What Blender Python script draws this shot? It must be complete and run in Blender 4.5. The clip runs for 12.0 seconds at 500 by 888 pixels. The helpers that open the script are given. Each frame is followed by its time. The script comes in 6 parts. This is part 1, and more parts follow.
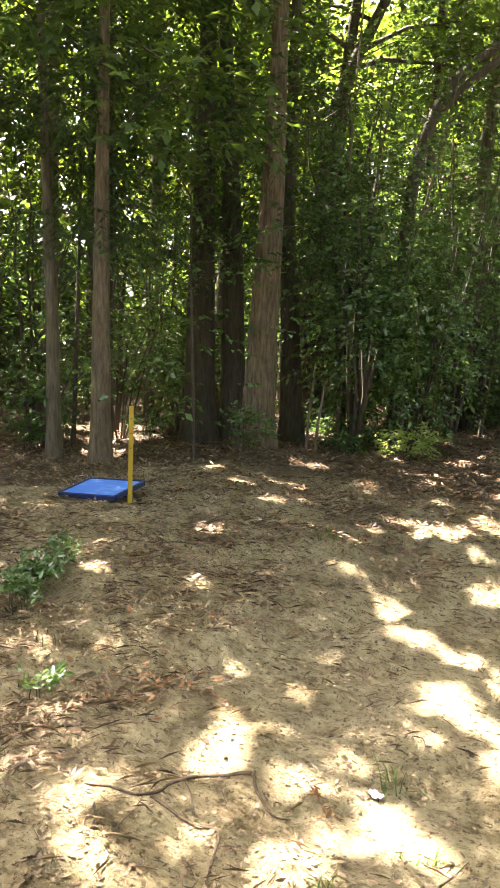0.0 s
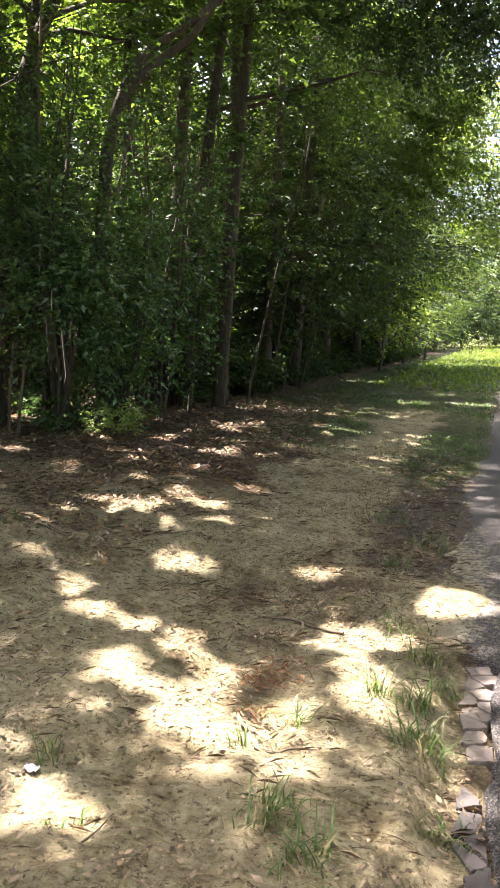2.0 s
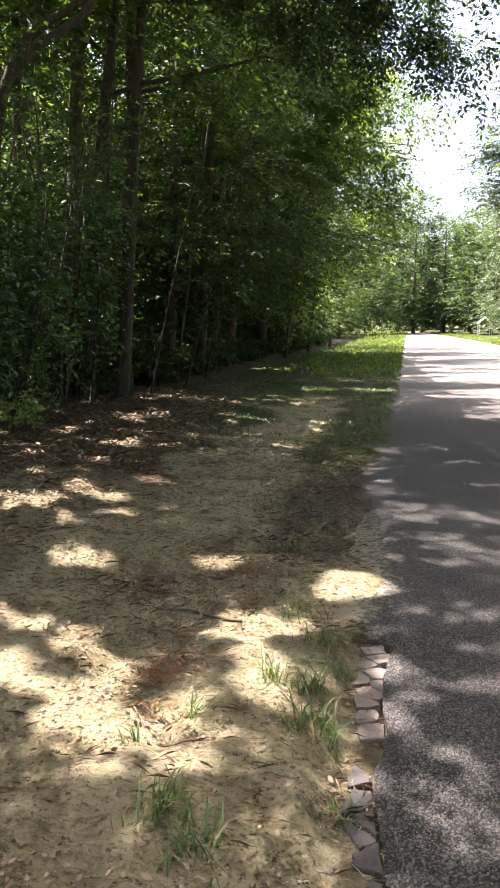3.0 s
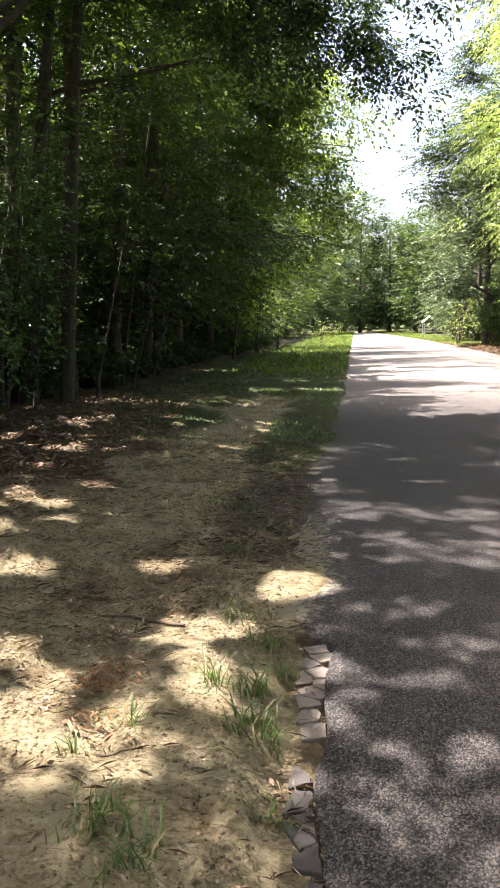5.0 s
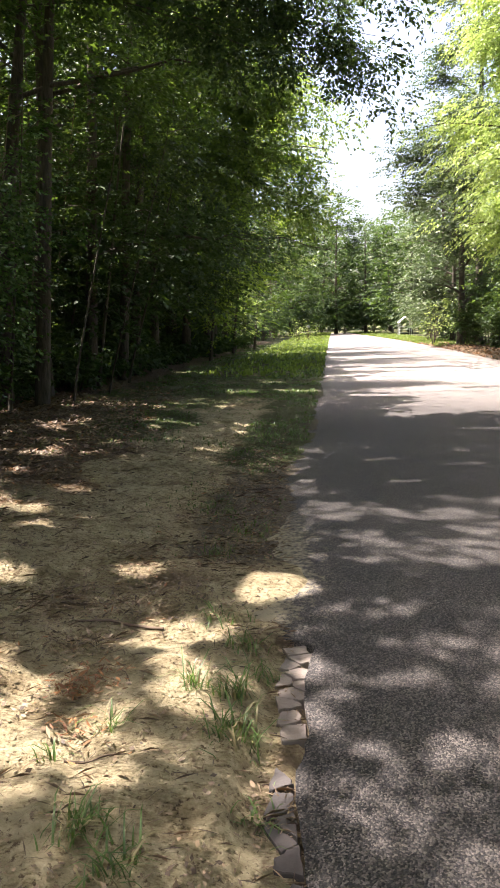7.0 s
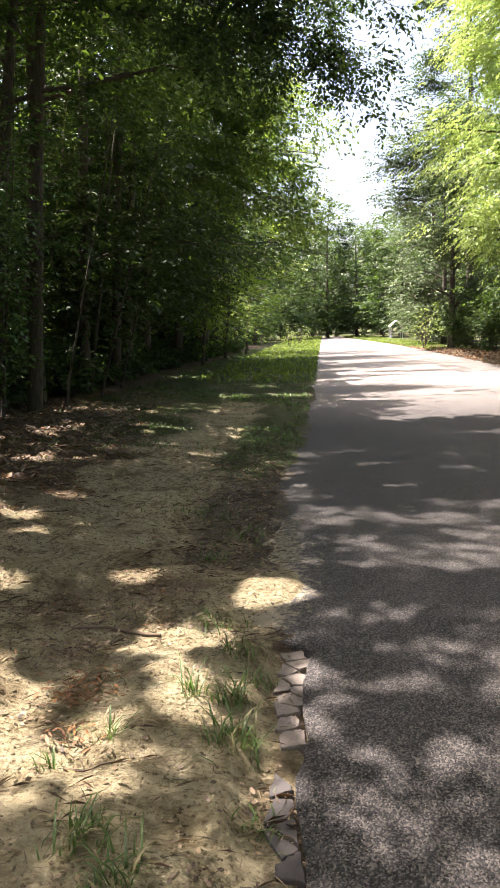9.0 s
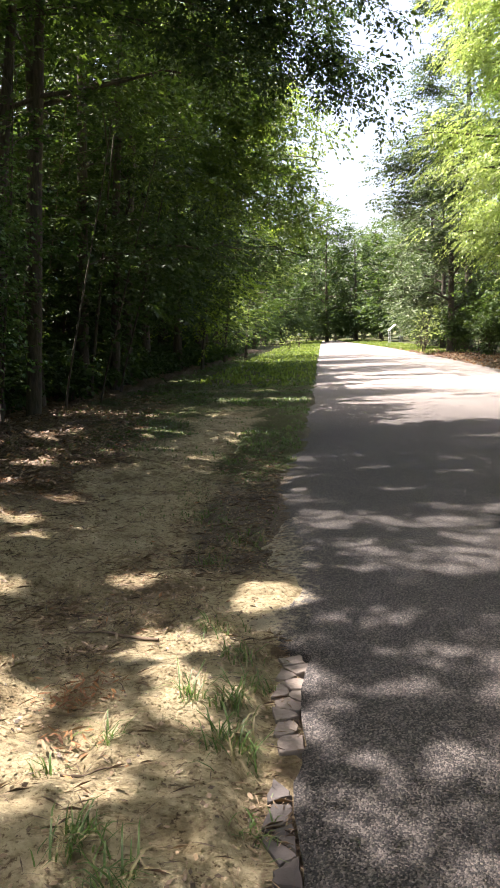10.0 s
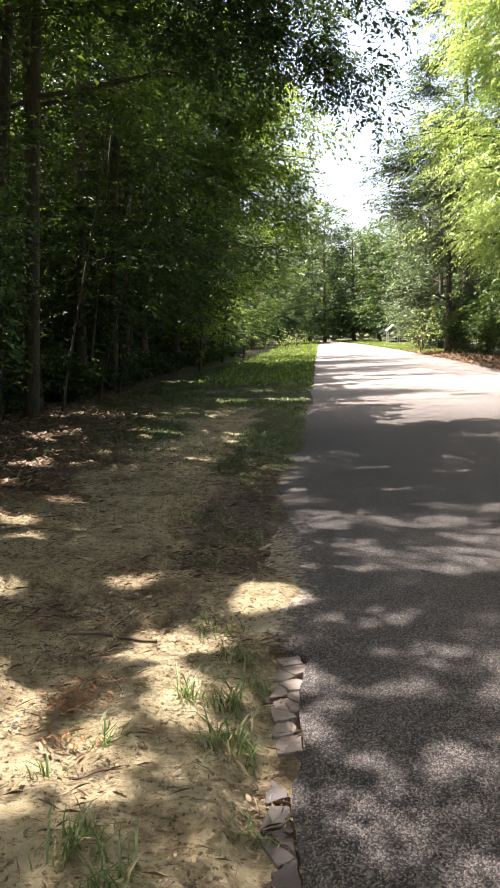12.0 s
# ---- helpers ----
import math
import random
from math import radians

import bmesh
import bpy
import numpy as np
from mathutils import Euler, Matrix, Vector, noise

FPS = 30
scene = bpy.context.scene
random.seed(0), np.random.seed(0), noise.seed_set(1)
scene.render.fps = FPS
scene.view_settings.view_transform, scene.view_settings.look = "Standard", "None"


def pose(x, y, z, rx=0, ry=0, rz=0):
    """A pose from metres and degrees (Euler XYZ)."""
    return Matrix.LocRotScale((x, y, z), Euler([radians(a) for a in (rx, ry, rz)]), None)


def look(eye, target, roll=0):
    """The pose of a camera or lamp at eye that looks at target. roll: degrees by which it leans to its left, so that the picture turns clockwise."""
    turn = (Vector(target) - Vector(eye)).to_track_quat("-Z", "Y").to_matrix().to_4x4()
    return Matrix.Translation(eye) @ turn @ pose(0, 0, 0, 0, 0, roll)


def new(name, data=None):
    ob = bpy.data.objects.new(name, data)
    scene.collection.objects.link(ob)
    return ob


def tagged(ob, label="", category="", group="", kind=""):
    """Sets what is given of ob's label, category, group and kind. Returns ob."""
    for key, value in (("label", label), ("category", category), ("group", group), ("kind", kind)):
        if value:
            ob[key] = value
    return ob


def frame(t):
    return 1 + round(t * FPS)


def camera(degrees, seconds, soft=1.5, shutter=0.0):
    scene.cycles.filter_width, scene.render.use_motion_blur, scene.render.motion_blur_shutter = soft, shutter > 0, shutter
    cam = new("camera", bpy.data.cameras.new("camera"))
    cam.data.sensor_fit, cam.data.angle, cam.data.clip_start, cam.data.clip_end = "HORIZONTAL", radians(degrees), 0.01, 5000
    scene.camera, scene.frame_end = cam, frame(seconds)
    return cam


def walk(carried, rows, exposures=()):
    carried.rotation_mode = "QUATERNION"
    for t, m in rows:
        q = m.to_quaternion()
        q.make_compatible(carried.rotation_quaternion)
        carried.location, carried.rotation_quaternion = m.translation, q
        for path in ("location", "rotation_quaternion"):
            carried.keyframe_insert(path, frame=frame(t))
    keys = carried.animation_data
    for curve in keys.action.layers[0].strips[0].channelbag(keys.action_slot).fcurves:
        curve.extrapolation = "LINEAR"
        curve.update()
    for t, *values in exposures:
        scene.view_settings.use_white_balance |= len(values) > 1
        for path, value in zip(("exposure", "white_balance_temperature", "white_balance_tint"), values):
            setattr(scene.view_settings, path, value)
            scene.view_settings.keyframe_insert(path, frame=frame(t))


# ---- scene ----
# ---------------------------------------------------------------- camera
cam = camera(36.8, 12.0, soft=1.7)
PATH = [
    (0, (-0.588, -0.231, 1.691), (-1.723, 1.396, 1.436), 0.95),
    (0.5, (-0.539, -0.229, 1.678), (-1.541, 1.484, 1.427), 0.47),
    (1, (-0.443, -0.180, 1.668), (-1.279, 1.617, 1.402), 0.39),
    (1.5, (-0.344, -0.119, 1.655), (-1.003, 1.748, 1.376), 0.25),
    (2, (-0.255, -0.098, 1.654), (-0.758, 1.815, 1.356), 0.26),
    (2.5, (-0.197, -0.072, 1.653), (-0.574, 1.866, 1.332), 0.22),
    (3, (-0.164, -0.041, 1.647), (-0.436, 1.914, 1.320), -0.30),
    (3.2, (-0.154, -0.024, 1.639), (-0.388, 1.935, 1.310), -0.40),
    (5, (-0.099, -0.015, 1.647), (-0.243, 1.953, 1.322), -0.99),
    (5.5, (-0.091, -0.004, 1.644), (-0.191, 1.967, 1.319), -1.09),
    (6, (-0.087, -0.006, 1.645), (-0.181, 1.966, 1.323), -1.18),
    (6.5, (-0.086, -0.006, 1.642), (-0.180, 1.965, 1.320), -1.28),
    (7, (-0.094, -0.010, 1.648), (-0.180, 1.962, 1.326), -1.38),
    (9, (-0.117, -0.018, 1.660), (-0.181, 1.956, 1.348), -1.57),
    (9.5, (-0.112, -0.019, 1.660), (-0.178, 1.956, 1.353), -1.67),
    (10, (-0.108, -0.009, 1.655), (-0.171, 1.967, 1.354), -1.67),
    (10.5, (-0.104, -0.007, 1.656), (-0.169, 1.969, 1.352), -1.67),
    (11, (-0.104, 0.000, 1.653), (-0.166, 1.976, 1.348), -1.67),
    (11.5, (-0.106, 0.007, 1.652), (-0.163, 1.983, 1.349), -1.67),
    (12, (-0.106, 0.001, 1.653), (-0.164, 1.978, 1.353), -1.77),
]
walk(cam, [(t, look(eye, target, roll)) for t, eye, target, roll in PATH],
     exposures=[(0.0, 3.8, 7200, 22), (1.0, 3.42, 6850, 22), (1.5, 3.24, 6650, 22), (2.5, 2.84, 6400, 22), (3.2, 2.42, 6350, 21), (5.0, 2.3, 6450, 21), (12.0, 2.2, 6550, 21)])

# ---------------------------------------------------------------- light
SUN_EL, SUN_AZ = radians(66), radians(-72)      # azimuth from +y towards +x
SUN = Vector((math.sin(SUN_AZ) * math.cos(SUN_EL), math.cos(SUN_AZ) * math.cos(SUN_EL), math.sin(SUN_EL)))
world = bpy.data.worlds.new("summer_sky")
scene.world = world
world.use_nodes = True
wn = world.node_tree.nodes
sky = wn.new("ShaderNodeTexSky")
sky.sky_type, sky.sun_disc = "NISHITA", False
sky.sun_elevation, sky.sun_rotation = SUN_EL, SUN_AZ % (2 * math.pi)
sky.dust_density, sky.air_density = 6.0, 1.0
wn["Background"].inputs["Strength"].default_value = 0.108
world.node_tree.links.new(sky.outputs[0], wn["Background"].inputs["Color"])
sun_data = bpy.data.lights.new("sun", "SUN")
sun_data.energy, sun_data.angle, sun_data.color = 5.0, radians(0.5), (1.0, 0.95, 0.86)
sun = new("sun", sun_data)
sun.matrix_world = look(SUN * 60, (0, 0, 0))


# ---------------------------------------------------------------- materials
def mat_new(name):
    m = bpy.data.materials.new(name)
    m.use_nodes = True
    nt = m.node_tree
    return m, nt, nt.nodes["Principled BSDF"]


def node(nt, kind, **kw):
    n = nt.nodes.new(kind)
    for k, v in kw.items():
        n.inputs[k].default_value = v
    return n


def ramp(nt, fac, stops):
    r = nt.nodes.new("ShaderNodeValToRGB")
    el = r.color_ramp.elements
    while len(el) < len(stops):
        el.new(0.5)
    for e, (p, c) in zip(el, stops):
        e.position, e.color = p, (*c, 1)
    nt.links.new(fac, r.inputs["Fac"])
    return r.outputs["Color"]


def noise_tex(nt, scale, detail=4.0, rough=0.55, stretch=None):
    co = nt.nodes.new("ShaderNodeTexCoord")
    n = node(nt, "ShaderNodeTexNoise", Scale=scale, Detail=detail, Roughness=rough)
    src = co.outputs["Object"]
    if stretch:
        mp = nt.nodes.new("ShaderNodeMapping")
        mp.inputs["Scale"].default_value = stretch
        nt.links.new(src, mp.inputs["Vector"])
        src = mp.outputs["Vector"]
    nt.links.new(src, n.inputs["Vector"])
    return n.outputs["Fac"]


def mix(nt, fac, a, b, mode="MIX"):
    m = nt.nodes.new("ShaderNodeMix")
    m.data_type, m.blend_type = "RGBA", mode
    for sock, val in ((m.inputs[0], fac), (m.inputs[6], a), (m.inputs[7], b)):
        if isinstance(val, (int, float)):
            sock.default_value = val
        elif isinstance(val, tuple):
            sock.default_value = (*val, 1)
        else:
            nt.links.new(val, sock)
    return m.outputs[2]


def math_node(nt, op, a, b):
    m = nt.nodes.new("ShaderNodeMath")
    m.operation = op
    for sock, val in zip(m.inputs, (a, b)):
        if isinstance(val, (int, float)):
            sock.default_value = val
        else:
            nt.links.new(val, sock)
    return m.outputs[0]


def bump(nt, bsdf, height, strength, dist):
    b = node(nt, "ShaderNodeBump", Strength=strength, Distance=dist)
    nt.links.new(height, b.inputs["Height"])
    nt.links.new(b.outputs["Normal"], bsdf.inputs["Normal"])


def leaf_material(name, dark, light, glow, gloss=0.35, share=0.45, shine=0.45):
    """Leaf: reflects green, lets yellow-green light through; varies from leaf to leaf."""
    m, nt, b = mat_new(name)
    geo = nt.nodes.new("ShaderNodeNewGeometry")
    col = ramp(nt, geo.outputs["Random Per Island"], [(0.0, dark), (0.55, tuple((a + c) / 2 for a, c in zip(dark, light))), (1.0, light)])
    col = mix(nt, noise_tex(nt, 1.2, 3), col, (0.75, 0.8, 0.6), "MULTIPLY")
    nt.links.new(col, b.inputs["Base Color"])
    b.inputs["Roughness"].default_value = gloss
    b.inputs["Specular IOR Level"].default_value = shine
    tr = nt.nodes.new("ShaderNodeBsdfTranslucent")
    tcol = mix(nt, geo.outputs["Random Per Island"], tuple(g * 0.7 for g in glow), glow)
    nt.links.new(tcol, tr.inputs["Color"])
    mx = nt.nodes.new("ShaderNodeMixShader")
    mx.inputs[0].default_value = share
    nt.links.new(b.outputs[0], mx.inputs[1])
    nt.links.new(tr.outputs[0], mx.inputs[2])
    nt.links.new(mx.outputs[0], nt.nodes["Material Output"].inputs["Surface"])
    return m


def bark_material(name, dark, light, moss=0.0):
    m, nt, b = mat_new(name)
    ridge = noise_tex(nt, 9, 6, 0.65, (3.2, 3.2, 0.55))
    col = ramp(nt, ridge, [(0.32, dark), (0.68, light)])
    big = noise_tex(nt, 1.6, 4)
    col = mix(nt, big, col, (0.62, 0.58, 0.52), "MULTIPLY")
    if moss:
        col = mix(nt, math_node(nt, "MULTIPLY", noise_tex(nt, 2.3, 5), moss), col, (0.06, 0.075, 0.035))
    nt.links.new(col, b.inputs["Base Color"])
    b.inputs["Roughness"].default_value = 0.92
    bump(nt, b, ridge, 0.9, 0.02)
    return m


def plain_material(name, col, rough=0.6, wear=(0.7, 0.7, 0.7), scale=6, metal=0.0, relief=0.15):
    m, nt, b = mat_new(name)
    n = noise_tex(nt, scale, 6)
    nt.links.new(mix(nt, n, mix(nt, noise_tex(nt, scale * 9, 3), col, wear, "MULTIPLY"), col), b.inputs["Base Color"])
    b.inputs["Roughness"].default_value, b.inputs["Metallic"].default_value = rough, metal
    bump(nt, b, n, relief, 0.01)
    return m


def soil_material():
    m, nt, b = mat_new("sandy_soil")
    mould_shade = nt.nodes.new("ShaderNodeAttribute")
    mould_shade.attribute_name = "mould_shade"
    grit = nt.nodes.new("ShaderNodeAttribute")
    grit.attribute_name = "grit"
    fine, mid, big = noise_tex(nt, 160, 3, 0.7), noise_tex(nt, 14, 6, 0.65), noise_tex(nt, 1.3, 5)
    sand = ramp(nt, mid, [(0.26, (0.27, 0.225, 0.135)), (0.45, (0.5, 0.435, 0.275)), (0.7, (0.64, 0.565, 0.38))])
    crumb = noise_tex(nt, 42, 5, 0.7)
    sand = mix(nt, ramp(nt, crumb, [(0.36, (1, 1, 1)), (0.45, (0, 0, 0))]), sand, (0.17, 0.125, 0.075))
    sand = mix(nt, big, sand, (0.78, 0.74, 0.66), "MULTIPLY")
    stain = noise_tex(nt, 3.2, 7, 0.68)
    sand = mix(nt, 0.9, sand, ramp(nt, stain, [(0.36, (0.46, 0.42, 0.37)), (0.47, (0.86, 0.85, 0.83)), (0.56, (1.0, 1.0, 1.0))]), "MULTIPLY")
    streak = noise_tex(nt, 16, 6, 0.7, (1.0, 2.6, 1.0))
    sand = mix(nt, 0.8, sand, ramp(nt, streak, [(0.36, (0.5, 0.46, 0.4)), (0.48, (1.0, 1.0, 1.0))]), "MULTIPLY")
    sand = mix(nt, 0.3, sand, ramp(nt, fine, [(0.35, (0.55, 0.5, 0.44)), (0.6, (1.0, 1.0, 1.0))]), "MULTIPLY")
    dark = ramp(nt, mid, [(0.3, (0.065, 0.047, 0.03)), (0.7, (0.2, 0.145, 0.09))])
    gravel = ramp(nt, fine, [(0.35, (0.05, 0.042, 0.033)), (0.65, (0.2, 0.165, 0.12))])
    edge = math_node(nt, "ADD", mould_shade.outputs["Fac"], math_node(nt, "MULTIPLY", math_node(nt, "SUBTRACT", mid, 0.5), 1.1))
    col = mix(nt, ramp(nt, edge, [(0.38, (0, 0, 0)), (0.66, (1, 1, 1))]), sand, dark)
    turf = nt.nodes.new("ShaderNodeAttribute")
    turf.attribute_name = "turf"
    green = ramp(nt, fine, [(0.3, (0.035, 0.04, 0.018)), (0.7, (0.12, 0.13, 0.05))])
    tedge = math_node(nt, "ADD", turf.outputs["Fac"], math_node(nt, "MULTIPLY", math_node(nt, "SUBTRACT", mid, 0.5), 1.2))
    gedge = math_node(nt, "ADD", grit.outputs["Fac"], math_node(nt, "MULTIPLY", math_node(nt, "SUBTRACT", mid, 0.5), 1.2))
    col = mix(nt, ramp(nt, gedge, [(0.4, (0, 0, 0)), (0.7, (1, 1, 1))]), col, gravel)
    col = mix(nt, ramp(nt, tedge, [(0.42, (0, 0, 0)), (0.7, (1, 1, 1))]), col, green)
    nt.links.new(col, b.inputs["Base Color"])
    b.inputs["Roughness"].default_value = 0.95
    b.inputs["Specular IOR Level"].default_value = 0.2
    bump(nt, b, math_node(nt, "ADD", mid, math_node(nt, "ADD", math_node(nt, "MULTIPLY", fine, 0.2), math_node(nt, "ADD", math_node(nt, "MULTIPLY", streak, 0.8), math_node(nt, "MULTIPLY", crumb, 0.7)))), 1.0, 0.06)
    return m


def asphalt_material(name, base=1.0):
    m, nt, b = mat_new(name)
    co = nt.nodes.new("ShaderNodeTexCoord")
    vor = node(nt, "ShaderNodeTexVoronoi", Scale=140.0)
    nt.links.new(co.outputs["Object"], vor.inputs["Vector"])
    stone = ramp(nt, vor.outputs["Color"], [(0.2, (0.028 * base, 0.026 * base, 0.026 * base)), (0.5, (0.085 * base, 0.077 * base, 0.07 * base)), (0.85, (0.28 * base, 0.247 * base, 0.212 * base))])
    big, mid = noise_tex(nt, 0.7, 5), noise_tex(nt, 9, 5)
    col = mix(nt, big, stone, (0.72, 0.72, 0.74), "MULTIPLY")
    col = mix(nt, mid, col, (0.8, 0.78, 0.76), "MULTIPLY")
    # paler beyond 12 m: sunlight on the open stretch put into the colour
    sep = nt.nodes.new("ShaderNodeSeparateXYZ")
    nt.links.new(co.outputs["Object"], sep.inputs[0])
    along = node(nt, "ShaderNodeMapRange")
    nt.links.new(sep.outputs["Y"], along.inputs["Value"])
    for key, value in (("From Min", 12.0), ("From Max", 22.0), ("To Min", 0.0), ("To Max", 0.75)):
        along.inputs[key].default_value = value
    far_sunlit = math_node(nt, "MULTIPLY", along.outputs[0], ramp(nt, noise_tex(nt, 0.9, 5, 0.6, (1.0, 0.3, 1.0)), [(0.25, (0.55, 0.55, 0.55)), (0.6, (1, 1, 1))]))
    col = mix(nt, far_sunlit, col, (0.43, 0.38, 0.34))
    edge = nt.nodes.new("ShaderNodeAttribute")
    edge.attribute_name = "sandy"
    grain = math_node(nt, "ADD", edge.outputs["Fac"], math_node(nt, "MULTIPLY", math_node(nt, "SUBTRACT", noise_tex(nt, 22, 6, 0.7), 0.5), 1.6))
    col = mix(nt, ramp(nt, grain, [(0.4, (0, 0, 0)), (0.75, (0.85, 0.85, 0.85))]), col, (0.4, 0.345, 0.225))
    nt.links.new(col, b.inputs["Base Color"])
    b.inputs["Roughness"].default_value = 0.78
    bump(nt, b, math_node(nt, "SUBTRACT", 1.0, vor.outputs["Distance"]), 1.0, 0.014)
    return m


SOIL = soil_material()
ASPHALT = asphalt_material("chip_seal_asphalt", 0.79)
CRUMB = plain_material("pale_asphalt_plate", (0.2, 0.168, 0.14), 0.9, (0.5, 0.47, 0.45), 40, relief=0.8)
# same asphalt again, darkened for plates that lie in shade on a darker patch
CRUMB_SHADED = plain_material("shaded_asphalt_plate", (0.065, 0.057, 0.052), 0.9, (0.55, 0.52, 0.5), 25, relief=0.6)
BARK = bark_material("brown_furrowed_bark", (0.075, 0.055, 0.037), (0.29, 0.22, 0.145), 0.2)
BARK_GREY = bark_material("grey_brown_bark", (0.08, 0.065, 0.048), (0.26, 0.215, 0.16), 0.35)
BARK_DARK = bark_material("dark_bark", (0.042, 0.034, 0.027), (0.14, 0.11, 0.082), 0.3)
STEM = bark_material("pale_stem", (0.13, 0.1, 0.065), (0.33, 0.27, 0.18), 0.2)
ROOT = bark_material("root_bark", (0.06, 0.042, 0.028), (0.2, 0.145, 0.095))
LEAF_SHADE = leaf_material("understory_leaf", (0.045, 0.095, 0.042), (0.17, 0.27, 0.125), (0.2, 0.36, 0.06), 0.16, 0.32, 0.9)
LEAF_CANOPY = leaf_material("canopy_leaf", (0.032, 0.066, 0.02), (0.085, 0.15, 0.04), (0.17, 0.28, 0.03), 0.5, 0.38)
# leaf colour darkened to put in the wood's deep shade
LEAF_DARKENED = leaf_material("shade_darkened_leaf", (0.024, 0.05, 0.02), (0.065, 0.11, 0.04), (0.11, 0.19, 0.022), 0.6, 0.35)
# backlight put into two leaf colours, full and half strength
LEAF_BACKLIT = leaf_material("backlit_tint_leaf", (0.06, 0.12, 0.02), (0.16, 0.25, 0.045), (0.5, 0.7, 0.07), 0.4, 0.62)
LEAF_HALF_LIT = leaf_material("half_lit_tint_leaf", (0.04, 0.085, 0.025), (0.11, 0.18, 0.05), (0.3, 0.44, 0.06), 0.42, 0.48)
# yellow-green leaf, brightened further to put full sun into its colour
LEAF_SUN = leaf_material("sunlit_yellow_green_leaf", (0.15, 0.22, 0.06), (0.34, 0.43, 0.16), (0.48, 0.62, 0.13), 0.36, 0.42)
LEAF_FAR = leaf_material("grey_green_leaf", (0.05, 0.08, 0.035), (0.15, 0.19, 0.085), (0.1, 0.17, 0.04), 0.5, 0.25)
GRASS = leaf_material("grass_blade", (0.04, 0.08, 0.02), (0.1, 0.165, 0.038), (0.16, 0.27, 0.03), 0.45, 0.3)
# far grass, with sunlight put into its brighter colour
GRASS_SUNLIT = leaf_material("sunlit_tint_grass_blade", (0.1, 0.15, 0.03), (0.22, 0.29, 0.07), (0.3, 0.42, 0.06), 0.5, 0.4)
GRASS_DRY = leaf_material("dry_grass_blade", (0.16, 0.13, 0.06), (0.36, 0.3, 0.16), (0.22, 0.18, 0.08), 0.6, 0.2)
LITTER = leaf_material("dry_leaf", (0.05, 0.032, 0.02), (0.4, 0.28, 0.185), (0.12, 0.06, 0.02), 0.6, 0.12)
LITTER_RED = leaf_material("rust_dry_leaf", (0.16, 0.06, 0.025), (0.4, 0.19, 0.08), (0.2, 0.08, 0.02), 0.6, 0.15)
TWIG = plain_material("dead_twig", (0.12, 0.085, 0.055), 0.9, (0.5, 0.45, 0.4), 20)
BLUE = plain_material("blue_plastic", (0.055, 0.22, 0.7), 0.5, (0.6, 0.7, 0.8), 5)
nt_blue = BLUE.node_tree
scuff = ramp(nt_blue, noise_tex(nt_blue, 7, 6, 0.7, (1.0, 3.0, 1.0)), [(0.52, (0, 0, 0)), (0.68, (0.8, 0.8, 0.8))])
old = nt_blue.nodes["Principled BSDF"].inputs["Base Color"].links[0].from_socket
nt_blue.links.new(mix(nt_blue, scuff, old, (0.24, 0.4, 0.72)), nt_blue.nodes["Principled BSDF"].inputs["Base Color"])
BLUE_DARK = plain_material("dark_blue_plastic", (0.012, 0.03, 0.13), 0.45, (0.5, 0.5, 0.6), 5)
YELLOW = plain_material("yellow_paint", (0.5, 0.36, 0.035), 0.6, (0.6, 0.5, 0.4), 14)
WHITE = plain_material("white_paint", (0.75, 0.75, 0.74), 0.6, (0.8, 0.8, 0.78), 3)
GREYMETAL = plain_material("grey_metal", (0.3, 0.31, 0.32), 0.5, (0.7, 0.7, 0.7), 5)


# ---------------------------------------------------------------- mesh helpers
def mesh_from(name, verts, faces, material):
    """Mesh of equal-sided faces from arrays."""
    verts, faces = np.asarray(verts, np.float32), np.asarray(faces, np.int32)
    me = bpy.data.meshes.new(name)
    k = faces.shape[1]
    me.vertices.add(len(verts))
    me.vertices.foreach_set("co", verts.ravel())
    me.loops.add(faces.size)
    me.loops.foreach_set("vertex_index", faces.ravel())
    me.polygons.add(len(faces))
    me.polygons.foreach_set("loop_start", np.arange(0, faces.size, k, dtype=np.int32))
    me.update(calc_edges=True)
    me.materials.append(material)
    return me


def put(name, me, parent=None, label="", kind=""):
    ob = new(name, me)
    ob.parent = parent
    return tagged(ob, label, kind=kind)


def part(name, bm, material, parent, label=""):
    me = bpy.data.meshes.new(name)
    bm.to_mesh(me)
    bm.free()
    me.materials.append(material)
    return put(name, me, parent, label)


def thing(name, place, label, category, group="", kind=""):
    ob = new(name)
    ob.location = place
    ob.empty_display_size = 0.2
    return tagged(ob, label, category, group, kind)


def unit(a):
    return a / np.maximum(np.linalg.norm(a, axis=-1, keepdims=True), 1e-9)


TABLE = np.random.RandomState(5).rand(256, 256)


def vnoise(x, y, scale, seed=0):
    """Smooth value noise, 0 to 1, features about `scale` metres."""
    x, y = np.asarray(x, float) / scale + seed * 17.3, np.asarray(y, float) / scale + seed * 31.7
    i, j = np.floor(x).astype(int), np.floor(y).astype(int)
    u, v = x - i, y - j
    u, v = u * u * (3 - 2 * u), v * v * (3 - 2 * v)
    g = lambda a, b: TABLE[a % 256, b % 256]
    return (g(i, j) * (1 - u) + g(i + 1, j) * u) * (1 - v) + (g(i, j + 1) * (1 - u) + g(i + 1, j + 1) * u) * v


def step(a, b, x):
    t = np.clip((np.asarray(x, float) - a) / (b - a), 0, 1)
    return t * t * (3 - 2 * t)


